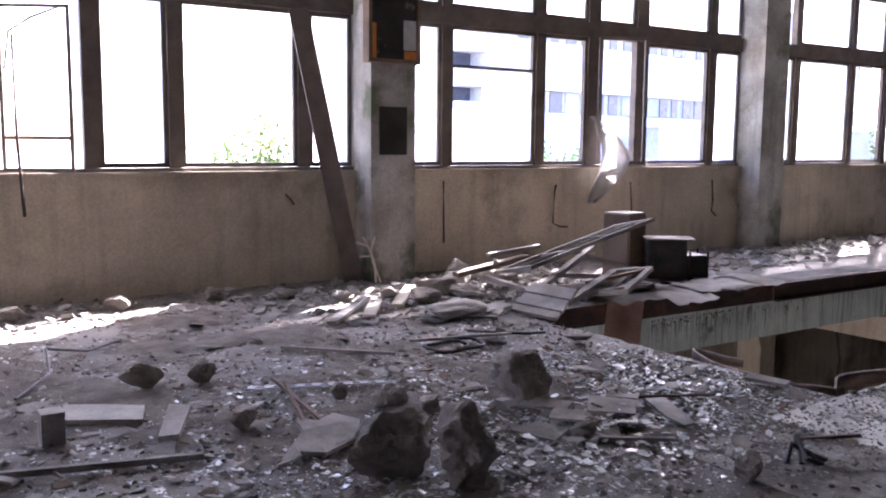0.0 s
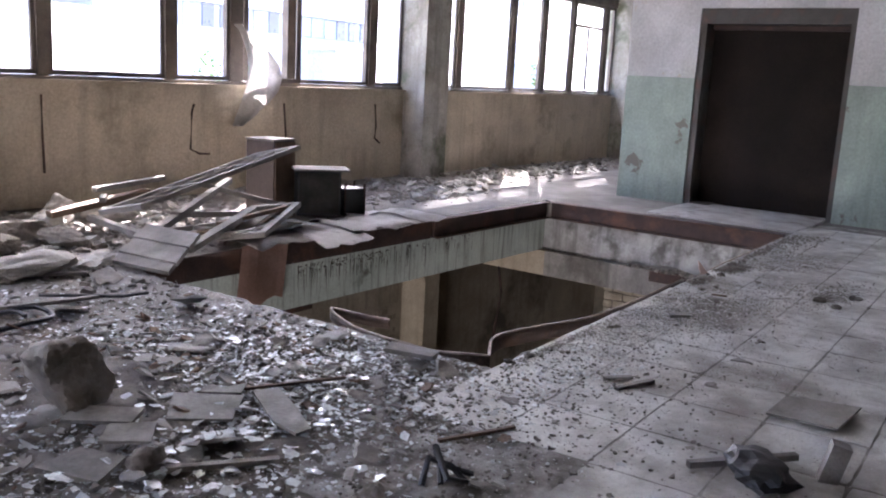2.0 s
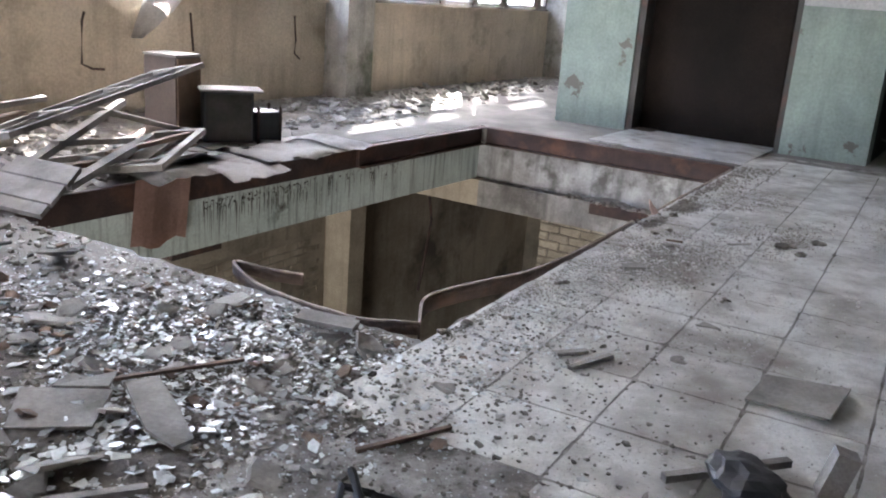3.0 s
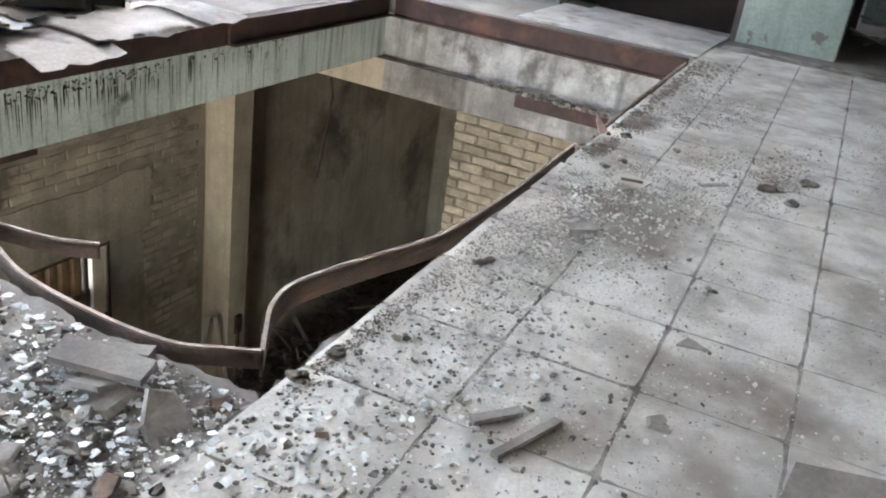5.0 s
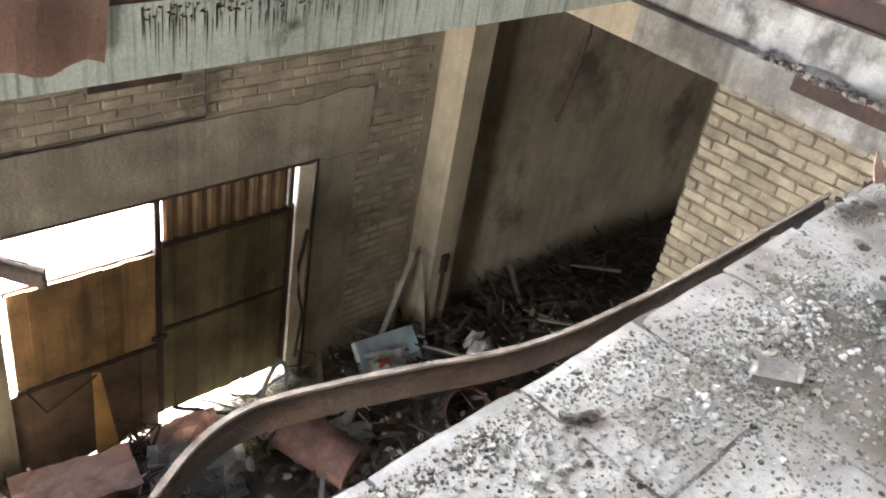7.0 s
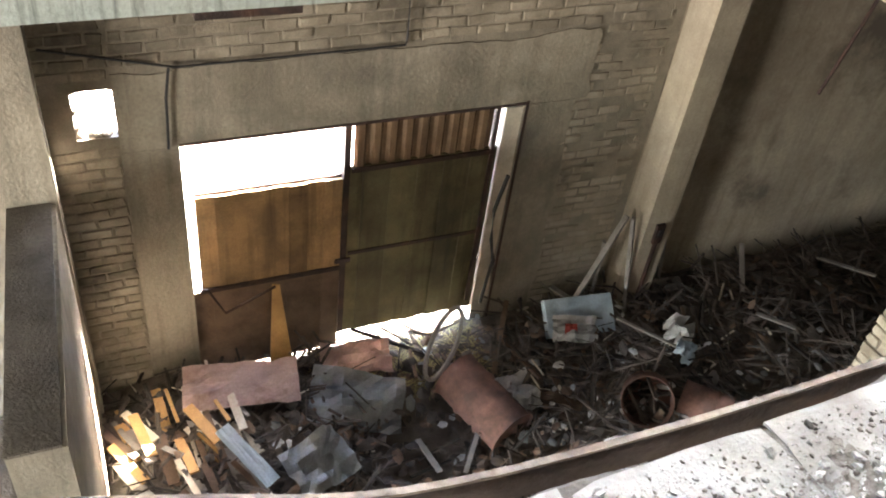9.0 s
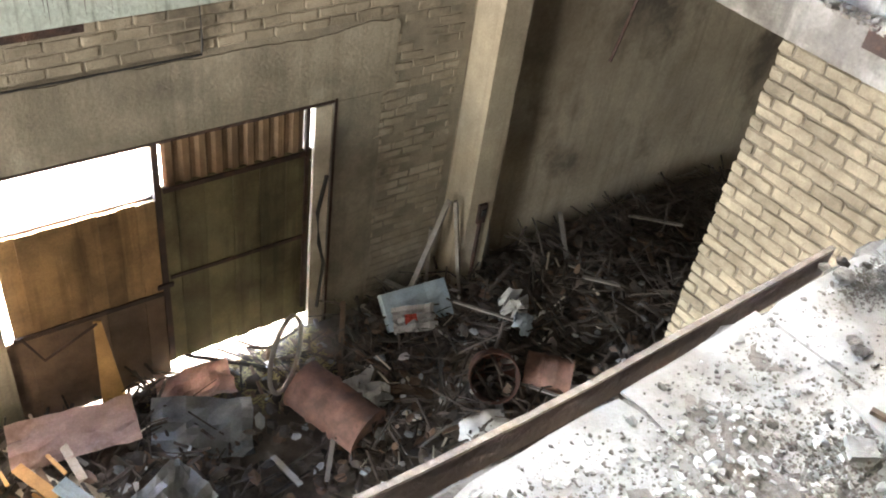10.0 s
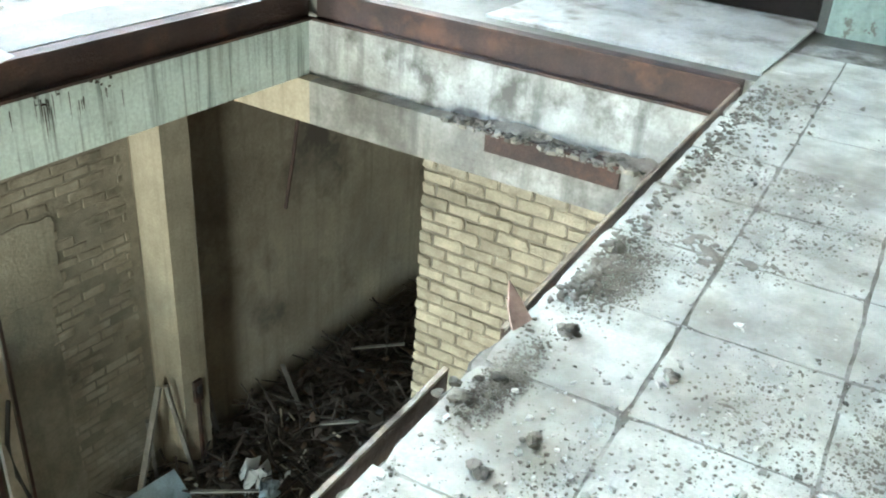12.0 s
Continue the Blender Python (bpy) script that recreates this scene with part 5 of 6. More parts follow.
def crumpled(name, x, y, sx, sy, mat, label, category, seed, up=0.15, turn=0.0, bend=0.12, tilt=(0, 0)):
    """A crumpled sheet resting on the heap."""
    rows = []
    for j in range(8):
        row = []
        for i in range(10):
            u, v = i / 9 - 0.5, j / 7 - 0.5
            w = bend * (noise.noise(Vector((u * 2.2, v * 2.2, seed))) + 0.45 * noise.noise(Vector((u * 6, v * 6, seed + 4))))
            row.append((u * sx, v * sy, w))
        rows.append(row)
    ob = part(name, sheet(rows, 0.006), mat)
    ob.matrix_world = Matrix.Translation(on_heap(x, y, up)) @ pose(0, 0, 0, tilt[0], tilt[1], turn)
    return tagged(ob, label, category, "sheets on the heap")


crumpled("pink_sheet", 6.72, 8.12, 1.1, 0.5, PINK_METAL, "faded pink sheet metal lying on the rubbish", "sheet", 1, 0.34, -9, 0.1, (8, 0))
crumpled("grey_sheet", 7.8, 7.8, 0.95, 0.6, GREY_METAL, "bent grey sheet metal on the rubbish", "sheet", 2, 0.3, -20, 0.18, (18, 8))
crumpled("red_sheet", 7.95, 8.3, 0.75, 0.4, PINK_METAL, "crumpled reddish sheet on the rubbish", "sheet", 3, 0.3, -5, 0.2, (20, 5))
crumpled("grey_plastic", 7.2, 7.05, 0.6, 0.5, GREY_METAL, "wrinkled dark grey plastic sheet", "sheet", 4, 0.3, 20, 0.2, (20, 0))
crumpled("blue_scrap", 6.6, 7.3, 0.16, 0.7, BLUE_METAL, "pale blue sheet in the rubbish", "sheet", 5, 0.28, 30, 0.03, (15, 0))
tub = thing("blue_tray", "pale blue metal tray tipped on the rubbish", "tray", at=Matrix.Translation((10.08, 8.0, -5.7)) @ pose(0, 0, 0, 42, -3, -9))
part("base", sheet([[(0.78 * i / 6, 0.42 * j / 4, 0.01 * math.sin(i * 2 + j)) for i in range(7)] for j in range(5)], 0.008), BLUE_METAL, tub)
for blk in ((0, 0.78, -0.01, 0.0, -0.14, -0.002), (0, 0.01, 0.0, 0.42, -0.14, -0.01), (0.77, 0.78, 0.0, 0.42, -0.14, -0.01)):
    part("rim", slab([blk]), BLUE_METAL, tub)
crumpled("carton", 10.35, 7.95, 0.5, 0.3, PAPER, "white printed carton crushed in the rubbish", "carton", 6, 0.25, -18, 0.14, (35, 0))
crumpled("carton_print", 10.28, 7.93, 0.14, 0.12, RED_PRINT, "red printed scrap of carton", "carton", 7, 0.32, -18, 0.03, (35, 0))
crumpled("white_bag", 9.35, 7.35, 0.42, 0.42, PAPER, "crumpled white plastic bag", "bag", 8, 0.3, 10, 0.4, (25, 0))
crumpled("white_bag", 11.35, 7.45, 0.3, 0.3, PAPER, "crumpled white plastic bag", "bag", 9, 0.35, 40, 0.3, (25, 0))
crumpled("white_bag", 11.25, 7.2, 0.3, 0.22, BLUE_METAL, "pale blue plastic scrap", "scrap", 10, 0.3, 40, 0.15, (25, 0))
crumpled("brown_board", 9.75, 7.2, 0.55, 0.25, BROWN_WOOD, "brown board among the rubbish", "board", 11, 0.2, -40, 0.06, (-25, 0))
sack = part("white_sack", lump(0.24, 91, (1.1, 0.8, 0.7), 3, 3, 0.35), PAPER, None, "", True)
sack.matrix_world = Matrix.Translation((10.17, 6.42, -5.86))
tagged(sack, "tied white plastic sack on the rubbish", "sack")
wr = random.Random(21)
for k in range(46):
    a = on_heap(wr.uniform(5.62, 6.75), wr.uniform(6.9, 7.9), wr.uniform(0.04, 0.24))
    ang = wr.uniform(1.7, 2.3)
    stick("broken_board", a, a + Vector((math.cos(ang) * wr.uniform(0.2, 0.5), math.sin(ang) * 0.5, wr.uniform(-0.1, 0.12))), wr.uniform(0.03, 0.11), 0.015, (ORANGE_WOOD, PALE_WOOD, OLD_WOOD, BROWN_WOOD)[k % 4], "splintered board heaped below the column", "board", "splintered boards")
for k in range(60):
    x, y = wr.uniform(8.0, 15.5), wr.uniform(6.0, 8.5)
    a = on_heap(x, y, wr.uniform(0.02, 0.2))
    ang = wr.uniform(0, 6.28)
    stick("broken_lath", a, a + Vector((math.cos(ang), math.sin(ang), wr.uniform(-0.1, 0.25))) * wr.uniform(0.3, 1.1), wr.uniform(0.02, 0.06), 0.02, (OLD_WOOD, BROWN_WOOD, TWIG, TWIG)[k % 4], "broken lath in the rubbish heap", "lath", "laths in the rubbish")


def strands(name, n, region, length, width, mat, label, seed, up=0.1, flat=0.3, clear=True):
    """Many thin bits lying across each other."""
    r = np.random.RandomState(seed)
    x = r.uniform(region[0], region[1], n)
    y = r.uniform(region[2], region[3], n)
    if clear:
        bare = ((x - 8.35) / 0.55) ** 2 + ((y - 7.45) / 1.1) ** 2 > r.uniform(0.5, 1.4, n)
        x, y = x[bare], y[bare]
        n = len(x)
    z = np.array([heap_height(a, b) for a, b in zip(x, y)]) + r.uniform(0.0, up, n)
    ang, el = r.uniform(0, 6.28, n), r.uniform(-flat, flat, n)
    ln = r.uniform(0.3, 1.0, n) * length
    d = np.stack([np.cos(ang) * np.cos(el), np.sin(ang) * np.cos(el), np.sin(el)], 1) * ln[:, None]
    s = np.stack([-np.sin(ang), np.cos(ang), np.zeros(n)], 1) * (width * r.uniform(0.4, 1.6, n))[:, None]
    c = np.stack([x, y, z], 1)
    lift = np.array([0, 0, width * 0.7])
    v = np.stack([c - s, c + s, c + lift, c + d - s, c + d + s, c + d + lift], 1).reshape(-1, 3)
    f = []
    for k in range(n):
        o = 6 * k
        f += [(o, o + 1, o + 4, o + 3), (o + 1, o + 2, o + 5, o + 4), (o + 2, o, o + 3, o + 5)]
    me = bpy.data.meshes.new(name)
    me.from_pydata(v.tolist(), [], f)
    me.materials.append(mat)
    return tagged(new(name, me), label, "debris", "", "stuff")


strands("rubbish_twigs", 3200, (7.2, 16.5, 4.5, 8.6), 0.5, 0.012, TWIG, "tangle of dark twigs and scraps", 1, 0.25, 0.5)
strands("dry_straw", 900, (7.6, 9.4, 7.9, 8.7), 0.3, 0.004, STRAW, "dry grass by the gate", 2, 0.08, 0.3, False)
strands("rubbish_splinters", 700, (5.3, 8.0, 6.6, 8.6), 0.35, 0.014, TWIG, "dark splinters in the rubbish", 3, 0.15)
strands("pale_splinters", 110, (5.3, 12.5, 6.4, 8.6), 0.25, 0.012, PALE_WOOD, "pale wood splinters in the rubbish", 4, 0.2, 0.5)


def scraps(name, n, region, size, mat, label, seed, up):
    """Flat torn scraps lying at all angles on the heap."""
    r = random.Random(seed)
    vs, fs = [], []
    for _ in range(n):
        c = on_heap(r.uniform(region[0], region[1]), r.uniform(region[2], region[3]), r.uniform(0.02, up))
        u = Vector((r.gauss(0, 1), r.gauss(0, 1), r.gauss(0, 0.35))).normalized()
        v = u.cross(Vector((r.gauss(0, 0.3), r.gauss(0, 0.3), 1))).normalized()
        s = size * r.uniform(0.3, 1.2)
        k = len(vs)
        for a in range(6):
            q = 2 * math.pi * a / 6
            rad = s * r.uniform(0.5, 1.0)
            vs.append(c + u * rad * math.cos(q) + v * rad * 0.7 * math.sin(q) + Vector((0, 0, r.uniform(-0.1, 0.1) * s)))
        vs.append(c + Vector((0, 0, 0.15 * s)))
        fs += [(k + a, k + (a + 1) % 6, k + 6) for a in range(6)]
    me = bpy.data.meshes.new(name)
    me.from_pydata([tuple(p) for p in vs], [], fs)
    me.materials.append(mat)
    return tagged(new(name, me), label, "scraps", "", "stuff")


scraps("dark_scraps", 1500, (5.95, 15.5, 5.0, 8.5), 0.12, TWIG, "dark torn scraps in the rubbish", 1, 0.2)
scraps("brown_scraps", 420, (5.95, 14.0, 5.5, 8.5), 0.1, BROWN_WOOD, "brown board scraps in the rubbish", 2, 0.22)
scraps("paper_scraps", 34, (9.2, 11.9, 6.4, 8.2), 0.1, PAPER, "torn white paper in the rubbish", 3, 0.25)
scraps("grey_scraps", 90, (6.5, 13.5, 6.0, 8.4), 0.09, GREY_METAL, "grey scraps in the rubbish", 4, 0.22)

# ---- scattered bits ----
def scatter(name, label, n, sample, size, mat, seed, flat=0.25, category="debris", z=0.0):
    """Small angular bits on the floor: each a squashed, uneven six-cornered piece."""
    r = np.random.RandomState(seed)
    xy = sample(r, n)
    inside = (xy[:, 0] > HX0 - 0.03) & (xy[:, 0] < HX1 + 0.05) & (xy[:, 1] > HY0 - 0.025 + 0.034 * (xy[:, 0] - HX0)) & (xy[:, 1] < HY1 + 0.05)
    xy = xy[~inside & (xy[:, 1] < WALL_Y - 0.05)]
    n = len(xy)
    s = size[0] + (size[1] - size[0]) * r.random_sample(n) ** 4
    a0 = r.uniform(0, 6.28, n)
    corners = 5
    tx, ty = r.normal(0, 0.18, n), r.normal(0, 0.18, n)
    top, low = [], []
    for k in range(corners):
        a = a0 + 2 * np.pi * k / corners + r.uniform(-0.4, 0.4, n)
        rad = s * r.uniform(0.45, 1.0, n)
        dx, dy = rad * np.cos(a), rad * np.sin(a)
        h = z + s * flat * r.uniform(0.6, 1.3, n) + np.abs(tx) * s + dx * tx + dy * ty
        top.append(np.stack([xy[:, 0] + dx * 0.8, xy[:, 1] + dy * 0.8, np.maximum(h, z + 0.002)], 1))
        low.append(np.stack([xy[:, 0] + dx, xy[:, 1] + dy, np.maximum(h - s * flat, z)], 1))
    v = np.stack(top + low, 1).reshape(-1, 3)
    f = []
    for i in range(n):
        o = 10 * i
        f.append(tuple(range(o, o + 5)))
        f += [(o + k, o + 5 + k, o + 5 + (k + 1) % 5, o + (k + 1) % 5) for k in range(5)]
    me = bpy.data.meshes.new(name)
    me.from_pydata(v.tolist(), [], f)
    me.materials.append(mat)
    return tagged(new(name, me), label, category, "", "stuff")


def blob(cx, cy, sx, sy):
    return lambda r, n: np.stack([r.normal(cx, sx, n), r.normal(cy, sy, n)], 1)


def area(x0, x1, y0, y1):
    return lambda r, n: np.stack([r.uniform(x0, x1, n), r.uniform(y0, y1, n)], 1)


def both(*fs):
    return lambda r, n: np.concatenate([f(r, n // len(fs)) for f in fs])


def along(p, q, spread):
    def f(r, n):
        t = r.random_sample(n)[:, None]
        return np.array(p) * (1 - t) + np.array(q) * t + r.normal(0, spread, (n, 2))
    return f


LEFT = both(blob(3.1, 4.2, 0.9, 0.8), blob(2.0, 3.6, 0.9, 0.7), blob(3.8, 4.0, 0.6, 0.8), blob(4.1, 3.6, 0.5, 0.5), area(-1, 4.9, 2.4, 7.0))
scatter("glass_shards", "broken window glass scattered over the floor", 17000, LEFT, (0.004, 0.03), SHARD, 1, 0.08, "broken glass")
scatter("plaster_chips", "chips of plaster and tile over the floor", 3600, both(LEFT, area(-1.5, 4.8, 2.0, 8.4)), (0.005, 0.045), CHIP, 2, 0.25, "chips")
scatter("dark_crumbs", "dark crumbs and dirt over the floor", 16000, both(LEFT, area(-1.5, 4.8, 1.5, 8.6)), (0.003, 0.026), CRUMB, 3, 0.5, "crumbs")
scatter("thin_boards", "scraps of thin board over the floor", 260, both(LEFT, area(-1.0, 4.6, 3.0, 8.0)), (0.04, 0.16), FIBRE, 14, 0.06, "scraps")
scatter("floor_scraps", "flat scraps of board and plaster over the floor", 1100, both(LEFT, area(-1.2, 4.2, 2.4, 7.2)), (0.015, 0.085), FIBRE, 51, 0.1, "scraps")
scatter("wood_scraps", "dark splinters of wood over the floor", 700, both(LEFT, area(-1.2, 4.2, 2.8, 7.6)), (0.012, 0.07), BROWN_WOOD, 52, 0.12, "scraps")
scatter("wall_debris", "broken plaster and boards along the parapet", 2400, both(area(-1.5, 12, 7.6, 8.6), blob(5.2, 7.2, 0.9, 0.5), along((8, 7.2), (17, 8.3), 0.3)), (0.015, 0.12), CHIP, 4, 0.25, "debris")
scatter("wall_crumbs", "dirt and crumbs along the parapet", 3000, both(area(-1.5, 16, 7.4, 8.7), blob(5.4, 6.8, 0.9, 0.6)), (0.01, 0.07), CRUMB, 5, 0.4, "crumbs")
scatter("edge_rubble", "small rubble along the broken edge", 2400, both(along((5.0, 3.0), (7.2, 2.98), 0.05), along((4.75, 3.1), (4.78, 5.6), 0.1), blob(6.3, 2.84, 0.4, 0.1), blob(7.4, 2.6, 0.5, 0.25), area(4.4, 7.0, 1.6, 3.0)), (0.002, 0.015), PALE_CHIP, 6, 0.5, "rubble", 0.009)
scatter("edge_crumbs", "dark crumbs along the broken edge", 1600, both(along((5.0, 3.0), (8.4, 3.1), 0.05), blob(6.4, 2.84, 0.4, 0.1), blob(7.5, 2.5, 0.6, 0.2), blob(8.3, 3.05, 0.2, 0.06), area(3.8, 10.5, 1.2, 3.0)), (0.0015, 0.009), CRUMB, 7, 0.5, "crumbs", 0.009)
scatter("dirt_spill", "brown dirt spilled over the tiles", 34000, both(blob(6.4, 2.86, 0.3, 0.1), blob(6.9, 2.7, 0.4, 0.12), blob(7.35, 2.5, 0.4, 0.14), blob(7.9, 2.2, 0.25, 0.08), blob(8.35, 3.02, 0.14, 0.04), blob(7.05, 2.75, 0.25, 0.08), along((4.9, 3.0), (6.4, 3.02), 0.03), blob(9.0, 1.6, 0.5, 0.15), blob(7.75, 3.06, 0.1, 0.03)), (0.0015, 0.008), DUST, 17, 0.5, "dirt", 0.009)
scatter("floor_grit", "fine grit over the whole floor", 14000, both(area(3.2, 9.0, 1.0, 3.05), area(0.5, 4.85, 2.0, 6.0), blob(5.6, 2.6, 0.6, 0.3)), (0.0015, 0.008), PALE_CHIP, 18, 0.5, "grit", 0.008)
scatter("dust_grit", "brown dust and grit over the tiles", 7000, both(area(3.4, 7.2, 1.0, 3.0), blob(5.8, 2.3, 0.8, 0.4), blob(6.5, 2.2, 0.6, 0.3)), (0.0015, 0.006), DUST, 19, 0.4, "grit", 0.0085)
scatter("tile_chips", "pale chips lying on the tiles", 500, area(3.6, 11, 0.8, 3.1), (0.004, 0.022), PALE_CHIP, 8, 0.35, "chips", 0.008)
scatter("ledge_crumbs", "dark dirt on the ledge", 500, lambda r, n: np.stack([r.uniform(HX1 - 0.19, HX1 - 0.02, n) + 20, r.uniform(3.2, 5.0, n)], 1), (0.01, 0.05), CRUMB, 9, 0.5, "crumbs", -0.6).location = (-20, 0, 0)

scatter("edge_gravel", "crumbled mortar along the far stretch of the edge", 2600, both(along((8.5, 3.1), (10.6, 3.18), 0.035), along((9.4, 3.12), (10.7, 3.05), 0.1), blob(8.35, 3.1, 0.12, 0.04)), (0.003, 0.02), DUST, 61, 0.5, "gravel", 0.008)
scatter("large_shards", "larger pieces of broken pane on the floor", 520, both(blob(3.2, 3.4, 0.4, 0.35), blob(3.7, 3.3, 0.4, 0.3), blob(2.9, 3.2, 0.4, 0.3)), (0.016, 0.05), SHARD, 62, 0.05, "broken glass", 0.012)
bm = bmesh.new()
lx, ly = 5, 90
net = []
for i in range(lx + 1):
    row = []
    for j in range(ly + 1):
        x, y = HX1 - 0.118 + 0.116 * i / lx, 3.2 + 1.95 * j / ly
        row.append(bm.verts.new((x, y, -0.603 + 0.055 * max(0.0, (0.35 + 0.5 * i / lx) * (0.75 + noise.noise(Vector((y * 2.3, 4, 1))) + 0.5 * noise.noise(Vector((x * 30, y * 12, 2)))) * min(1, 4 * j / ly, 3 * (1 - j / ly))))))
    net.append(row)
for i in range(lx):
    for j in range(ly):
        bm.faces.new((net[i][j], net[i + 1][j], net[i + 1][j + 1], net[i][j + 1]))
tagged(part("ledge_dirt", bm, DUST, None, "", True), "dark dirt heaped along the ledge", "dirt", "", "stuff")


def drift(x, y, scale, seed):
    """How deep the dirt lies at a place, as three sizes of noise."""
    return noise.noise(Vector((x * scale, y * scale, seed))) + 0.55 * noise.noise(Vector((x * scale * 3.1, y * scale * 3.1, seed + 3))) + 0.35 * noise.noise(Vector((x * 17, y * 17, seed + 5)))


def on_drifts(x0, x1, y0, y1, scale, level, seed):
    """Places on the drifts and round their rims."""
    def f(r, n):
        out = []
        while len(out) < n:
            x, y = r.uniform(x0, x1), r.uniform(y0, y1)
            if drift(x, y, scale, seed) - level > r.normal(-0.05, 0.16):
                out.append((x, y))
        return np.array(out)
    return f


def dirt_patches(name, label, x0, x1, y0, y1, z, scale, level, mat, seed, high=0.03, step=0.025):
    """Drifts of dirt: low mounds that rise out of the floor with ragged outlines."""
    nx, ny = int((x1 - x0) / step), int((y1 - y0) / step)
    vs, fs, index = [], [], {}
    height = []
    for i in range(nx + 1):
        col = []
        for j in range(ny + 1):
            x, y = x0 + i * step, y0 + j * step
            rim = min(1.0, 4 * min(i / nx, 1 - i / nx), 4 * min(j / ny, 1 - j / ny) + (0.6 if j > ny / 2 else 0))
            w = drift(x, y, scale, seed) + 0.28 * noise.noise(Vector((x * 40, y * 40, seed)))
            col.append((x, y, z + high * (w * rim - level - 0.5 * (1 - rim))))
        height.append(col)
    for i in range(nx):
        for j in range(ny):
            quad = [(i, j), (i + 1, j), (i + 1, j + 1), (i, j + 1)]
            ps = [height[a][b] for a, b in quad]
            if max(p[2] for p in ps) < z - 0.001 or any(HX0 - 0.1 < p[0] < HX1 + 0.1 and HY0 - 0.05 + 0.034 * (p[0] - HX0) < p[1] < HY1 + 0.1 for p in ps):
                continue
            for q in quad:
                if q not in index:
                    index[q] = len(vs)
                    a = height[q[0]][q[1]]
                    vs.append((a[0], a[1], max(a[2], z - 0.004)))
            fs.append(tuple(index[q] for q in quad))
    me = bpy.data.meshes.new(name)
    me.from_pydata(vs, [], fs)
    me.materials.append(mat)
    me.polygons.foreach_set("use_smooth", [True] * len(fs))
    return tagged(new(name, me), label, "dirt", "", "stuff")


dirt_patches("dirt_drift", "brown dirt drifted over the tiles along the edge", 5.7, 9.6, 2.35, 3.3, 0.009, 1.6, 0.42, DUST, 4, 0.02, 0.018)
dirt_patches("dirt_drift", "dark dirt drifted over the littered floor", -0.8, 4.8, 2.2, 6.9, 0.002, 1.3, 0.0, FLOOR_DIRT, 14, 0.03, 0.03)
dirt_patches("dirt_drift", "dark dirt drifted along the parapet", -1.5, 12.0, 6.6, 8.7, 0.002, 1.1, 0.05, FLOOR_DIRT, 21, 0.05, 0.04)
NEAR = on_drifts(5.7, 9.6, 2.35, 3.2, 1.6, 0.2, 4)
scatter("drift_crumbs", "brown crumbs on the dirt by the edge", 9000, NEAR, (0.0015, 0.009), DUST, 41, 0.5, "crumbs", 0.009)
scatter("drift_chips", "pale mortar chips on the dirt by the edge", 4200, both(NEAR, blob(6.4, 2.84, 0.3, 0.1), blob(5.7, 2.75, 0.5, 0.2), blob(6.9, 2.75, 0.4, 0.14)), (0.002, 0.017), PALE_CHIP, 42, 0.5, "chips", 0.009)
scatter("drift_lumps", "dark crumbs of mortar on the dirt", 700, both(NEAR, blob(6.4, 2.5, 0.5, 0.25), blob(5.6, 2.6, 0.4, 0.25), blob(8.2, 2.2, 0.4, 0.12)), (0.003, 0.013), CRUMB, 43, 0.6, "crumbs", 0.009)
scatter("edge_litter", "broken glass and chips by the broken edge", 4500, both(blob(4.4, 3.3, 0.3, 0.35), blob(4.9, 2.75, 0.4, 0.18), blob(3.7, 3.1, 0.6, 0.4)), (0.003, 0.022), SHARD, 44, 0.12, "broken glass", 0.008)
scatter("floor_litter", "dark crumbs among the broken glass", 6000, both(blob(4.3, 3.1, 0.4, 0.4), blob(3.6, 3.0, 0.7, 0.4), blob(4.8, 2.6, 0.5, 0.3)), (0.003, 0.014), CRUMB, 45, 0.5, "crumbs", 0.008)

# ---- floor tiles ----
joint_bed = structure("tile_bed", board([(3.3, -1.2, 0.0072), (11.7, -1.2, 0.0072), (11.7, 3.2, 0.0072)] + [(p.x, p.y - 0.008 - 0.02 * abs(noise.noise(Vector((p.x * 9, 0, 3)))), 0.0072) for p in reversed(NEAR_EDGE)] + [(4.6, 3.12, 0.0072), (4.1, 2.95, 0.0072), (3.7, 3.0, 0.0072), (3.3, 2.9, 0.0072)], 0.006), JOINT, "dirt in the joints between the tiles", "floor")
tile_meshes = {}


TU, TV = 0.4525, 0.425


def tile_mesh(depth, kind):
    if (depth, kind) not in tile_meshes:
        rr = random.Random(kind * 31 + int(depth * 100))
        bm = bmesh.new()
        n = 7
        ring = []
        for a, b in (((0, 0), (1, 0)), ((1, 0), (1, 1)), ((1, 1), (0, 1)), ((0, 1), (0, 0))):
            for i in range(n):
                t = i / n
                chip = rr.choice((0, 0, 0.002, 0.004)) + (0.012 * rr.random() if i == 0 and kind % 2 else 0)
                x, y = (a[0] + (b[0] - a[0]) * t) * (TU - 0.008) + 0.004, (a[1] + (b[1] - a[1]) * t) * (depth - 0.008) + 0.004
                ring.append((x + chip * (TU / 2 - x) / TU * 2, y + chip * (depth / 2 - y) / depth * 2))
        top, low = [bm.verts.new((x, y, 0.0065)) for x, y in ring], [bm.verts.new((x, y, 0.0)) for x, y in ring]
        bm.faces.new(top)
        for k in range(len(ring)):
            bm.faces.new((top[k], low[k], low[(k + 1) % len(ring)], top[(k + 1) % len(ring)]))
        tile_meshes[(depth, kind)] = mesh_of("tile", bm, TILE)
    return tile_meshes[(depth, kind)]


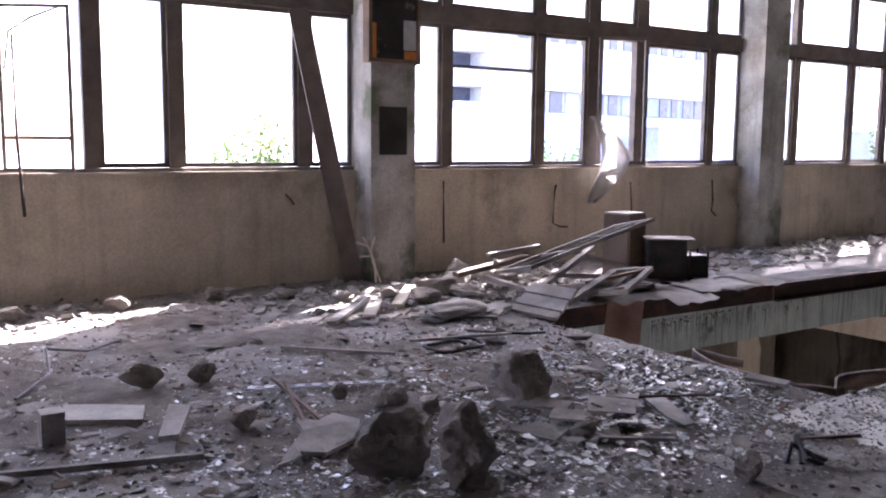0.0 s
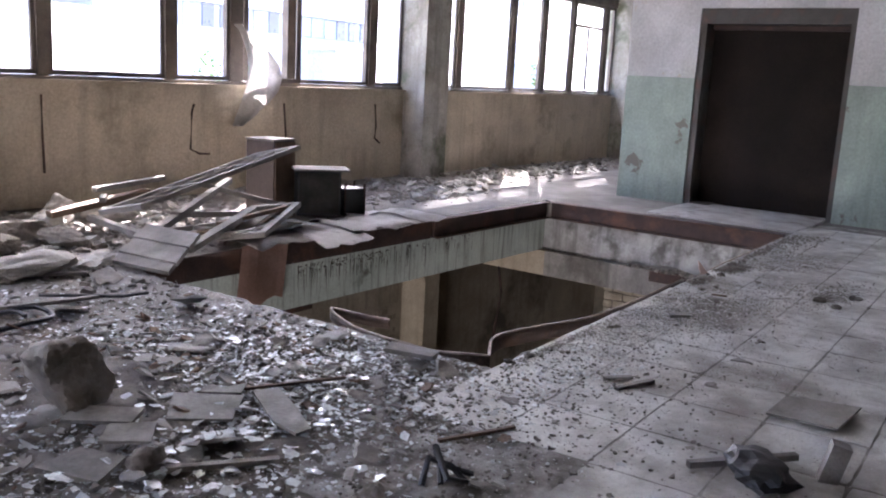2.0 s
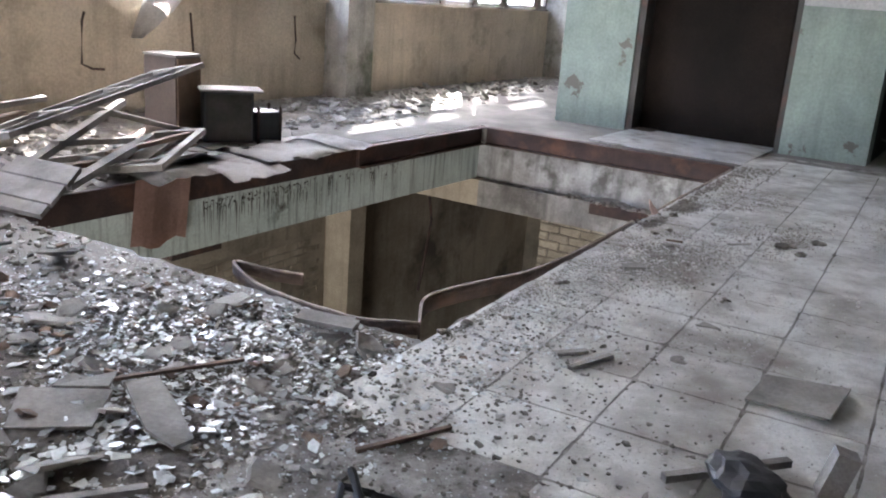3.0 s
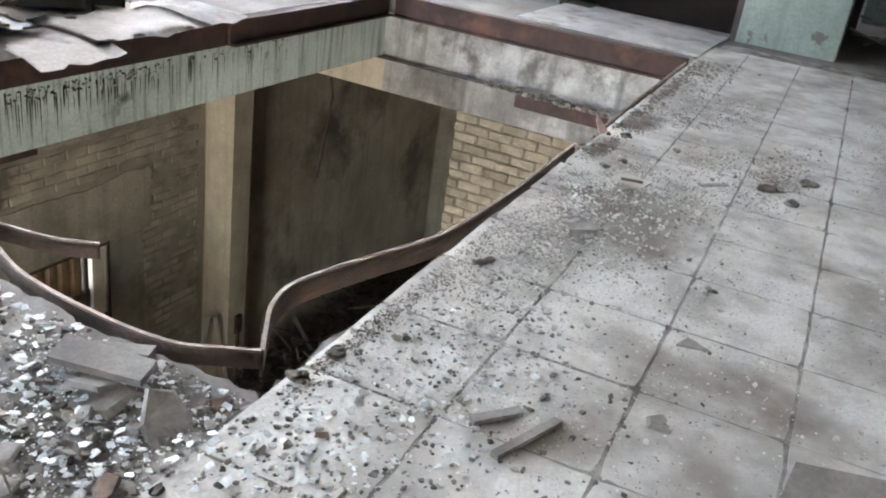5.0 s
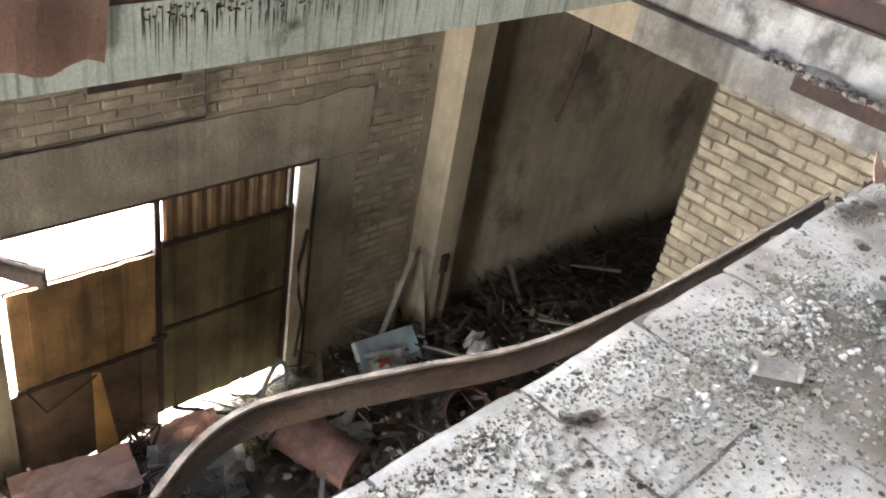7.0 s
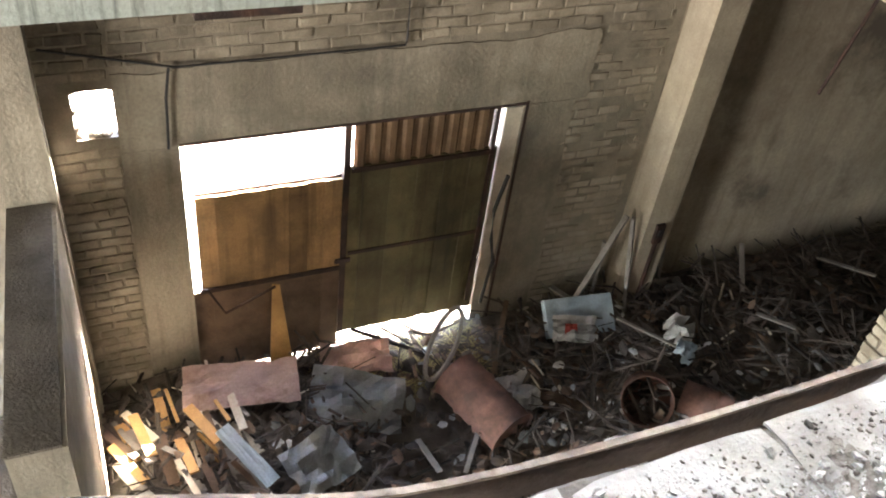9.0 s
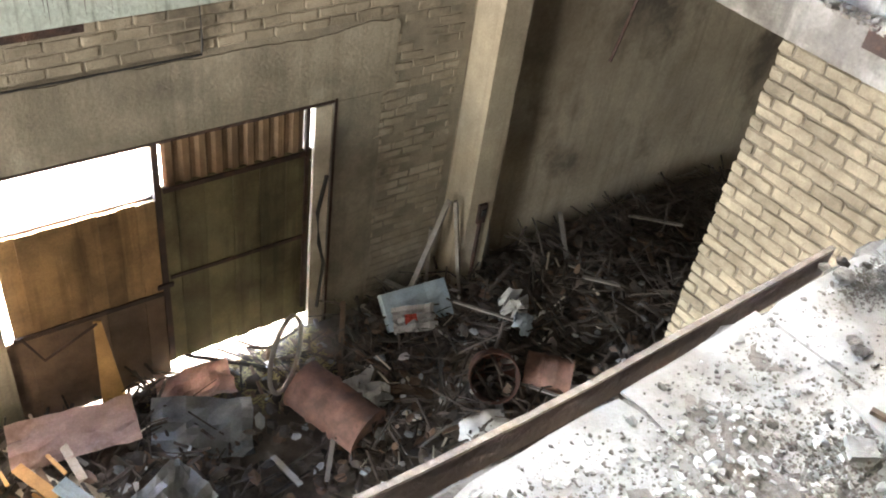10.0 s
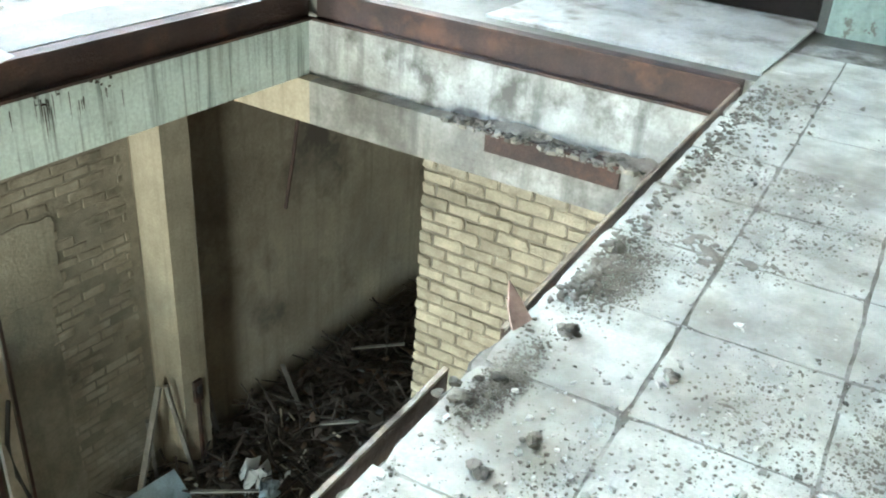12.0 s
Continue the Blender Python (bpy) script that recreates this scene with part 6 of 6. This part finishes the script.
tr = random.Random(3)
turn = math.radians(2.8)
for i in range(-10, 9):
    for j in range(-9, 1):
        u, v = TU * i, TV * j
        x, y = 7.785 + u * math.cos(turn) - v * math.sin(turn), 2.765 + u * math.sin(turn) + v * math.cos(turn)
        left = 3.05 + 0.034 * (x - 4.86) - y
        depth = TV if left > TV else round(left, 2)
        if depth < 0.1 or x > 11.2 or y < -1.15 or x < 3.32 or (y > 1.8 and x < 3.95):
            continue
        ob = new("tile", tile_mesh(depth, tr.randrange(4)))
        ob.parent = joint_bed
        ob.matrix_world = Matrix.Translation((x, y, 0.003 + tr.uniform(-0.001, 0.0015))) @ Matrix.Rotation(turn, 4, "Z") @ pose(0, 0, 0, tr.uniform(-0.12, 0.12), tr.uniform(-0.12, 0.12), 0)

# ---- bricks ----
def brick_mesh(w, d, h, name, rr):
    bm = bmesh.new()
    box(bm, 0, w, 0, d, 0, h)
    bmesh.ops.bevel(bm, geom=bm.edges[:], offset=0.01, segments=1, affect="EDGES")
    for v in bm.verts:
        v.co += Vector((rr.uniform(-0.01, 0.01), rr.uniform(-0.004, 0.004), rr.uniform(-0.009, 0.009)))
    return mesh_of(name, bm, BRICK)


def brick_field(parent, origin, along_x, width, height, mat, seed, limit, skip=None, bw=0.25, bh=0.085, joint=0.017, out=0.018):
    """Bricks in running bond, proud of the mortar; past the limit they join into one part."""
    rr = random.Random(seed)
    meshes = {}
    rest_v, rest_f, made = [], [], 0
    rows = int(height / (bh + joint))
    for r in range(rows):
        u = -rr.uniform(0, 0.02) - (0.5 * (bw + joint) if r % 2 else 0)
        while u < width:
            a, b = max(u, 0), min(u + bw, width)
            u += bw + joint
            if b - a < 0.05 or (skip and skip(a, r * (bh + joint))):
                continue
            w = round(b - a, 2)
            key = (w, rr.randrange(4) if w > 0.2 else 0)
            proud = out + rr.uniform(-0.45, 0.45) * out
            z = origin[2] - (r + 1) * (bh + joint)
            tilt = rr.uniform(-1.6, 1.6)
            if along_x:
                m = pose(origin[0] + a, origin[1] - proud, z, 0, tilt, 0)
            else:
                m = pose(origin[0] - proud, origin[1] - a, z, tilt, 0, -90)
            if made < limit:
                if key not in meshes:
                    meshes[key] = brick_mesh(w, 0.06, bh, "brick", rr)
                    meshes[key].materials[0] = mat
                ob = new("brick", meshes[key])
                ob.parent = parent
                ob.matrix_world = m
                made += 1
            else:
                o = len(rest_v)
                rest_v += [tuple(m @ Vector(p)) for p in ((0, 0, 0), (w, 0, 0), (w, 0, bh), (0, 0, bh), (0, 0.06, 0), (w, 0.06, 0), (w, 0.06, bh), (0, 0.06, bh))]
                rest_f += [tuple(o + k for k in f) for f in ((0, 1, 2, 3), (0, 4, 5, 1), (3, 2, 6, 7), (1, 5, 6, 2), (0, 3, 7, 4))]
    if rest_v:
        me = bpy.data.meshes.new("brickwork")
        me.from_pydata(rest_v, [], rest_f)
        me.materials.append(mat)
        ob = tagged(new("brickwork", me), kind="stuff")
        ob.parent = parent


gate_wall = bpy.data.objects["wall_gate"]
brick_field(brick_wall, (BRX, BRY, -0.905), False, 2.4, 4.9, BRICK, 1, 300)
brick_field(gate_wall, (5.44, WALL_Y, -1.9), True, 0.52, 4.0, BRICK_DULL, 2, 110, lambda a, d: 0.5 < d < 1.06, out=0.015)
brick_field(gate_wall, (5.98, WALL_Y, -1.9), True, 4.3, 0.47, BRICK_DULL, 3, 110, out=0.011)
rr0 = random.Random(12)
brick_field(gate_wall, (10.12, WALL_Y, -1.9), True, 0.98, 4.0, BRICK_DULL, 4, 100, lambda a, d: rr0.random() < 0.25, out=0.007)

# ragged rim of the hole knocked through the wall
hr = random.Random(31)
for k in range(18):
    e = hr.random()
    cx, cz = ((5.66 + 0.37 * e, -2.5) if k % 4 == 0 else (5.66 + 0.37 * e, -2.94) if k % 4 == 1 else (5.66, -2.94 + 0.44 * e) if k % 4 == 2 else (6.03, -2.94 + 0.44 * e))
    bm = lump(hr.uniform(0.035, 0.07), 300 + k, (1, 0.9, 0.8), 6, 2, 0.25)
    bmesh.ops.translate(bm, vec=(cx, WALL_Y + 0.06, cz - 0.03), verts=bm.verts)
    part("broken_brick", bm, BRICK_DULL, gate_wall)
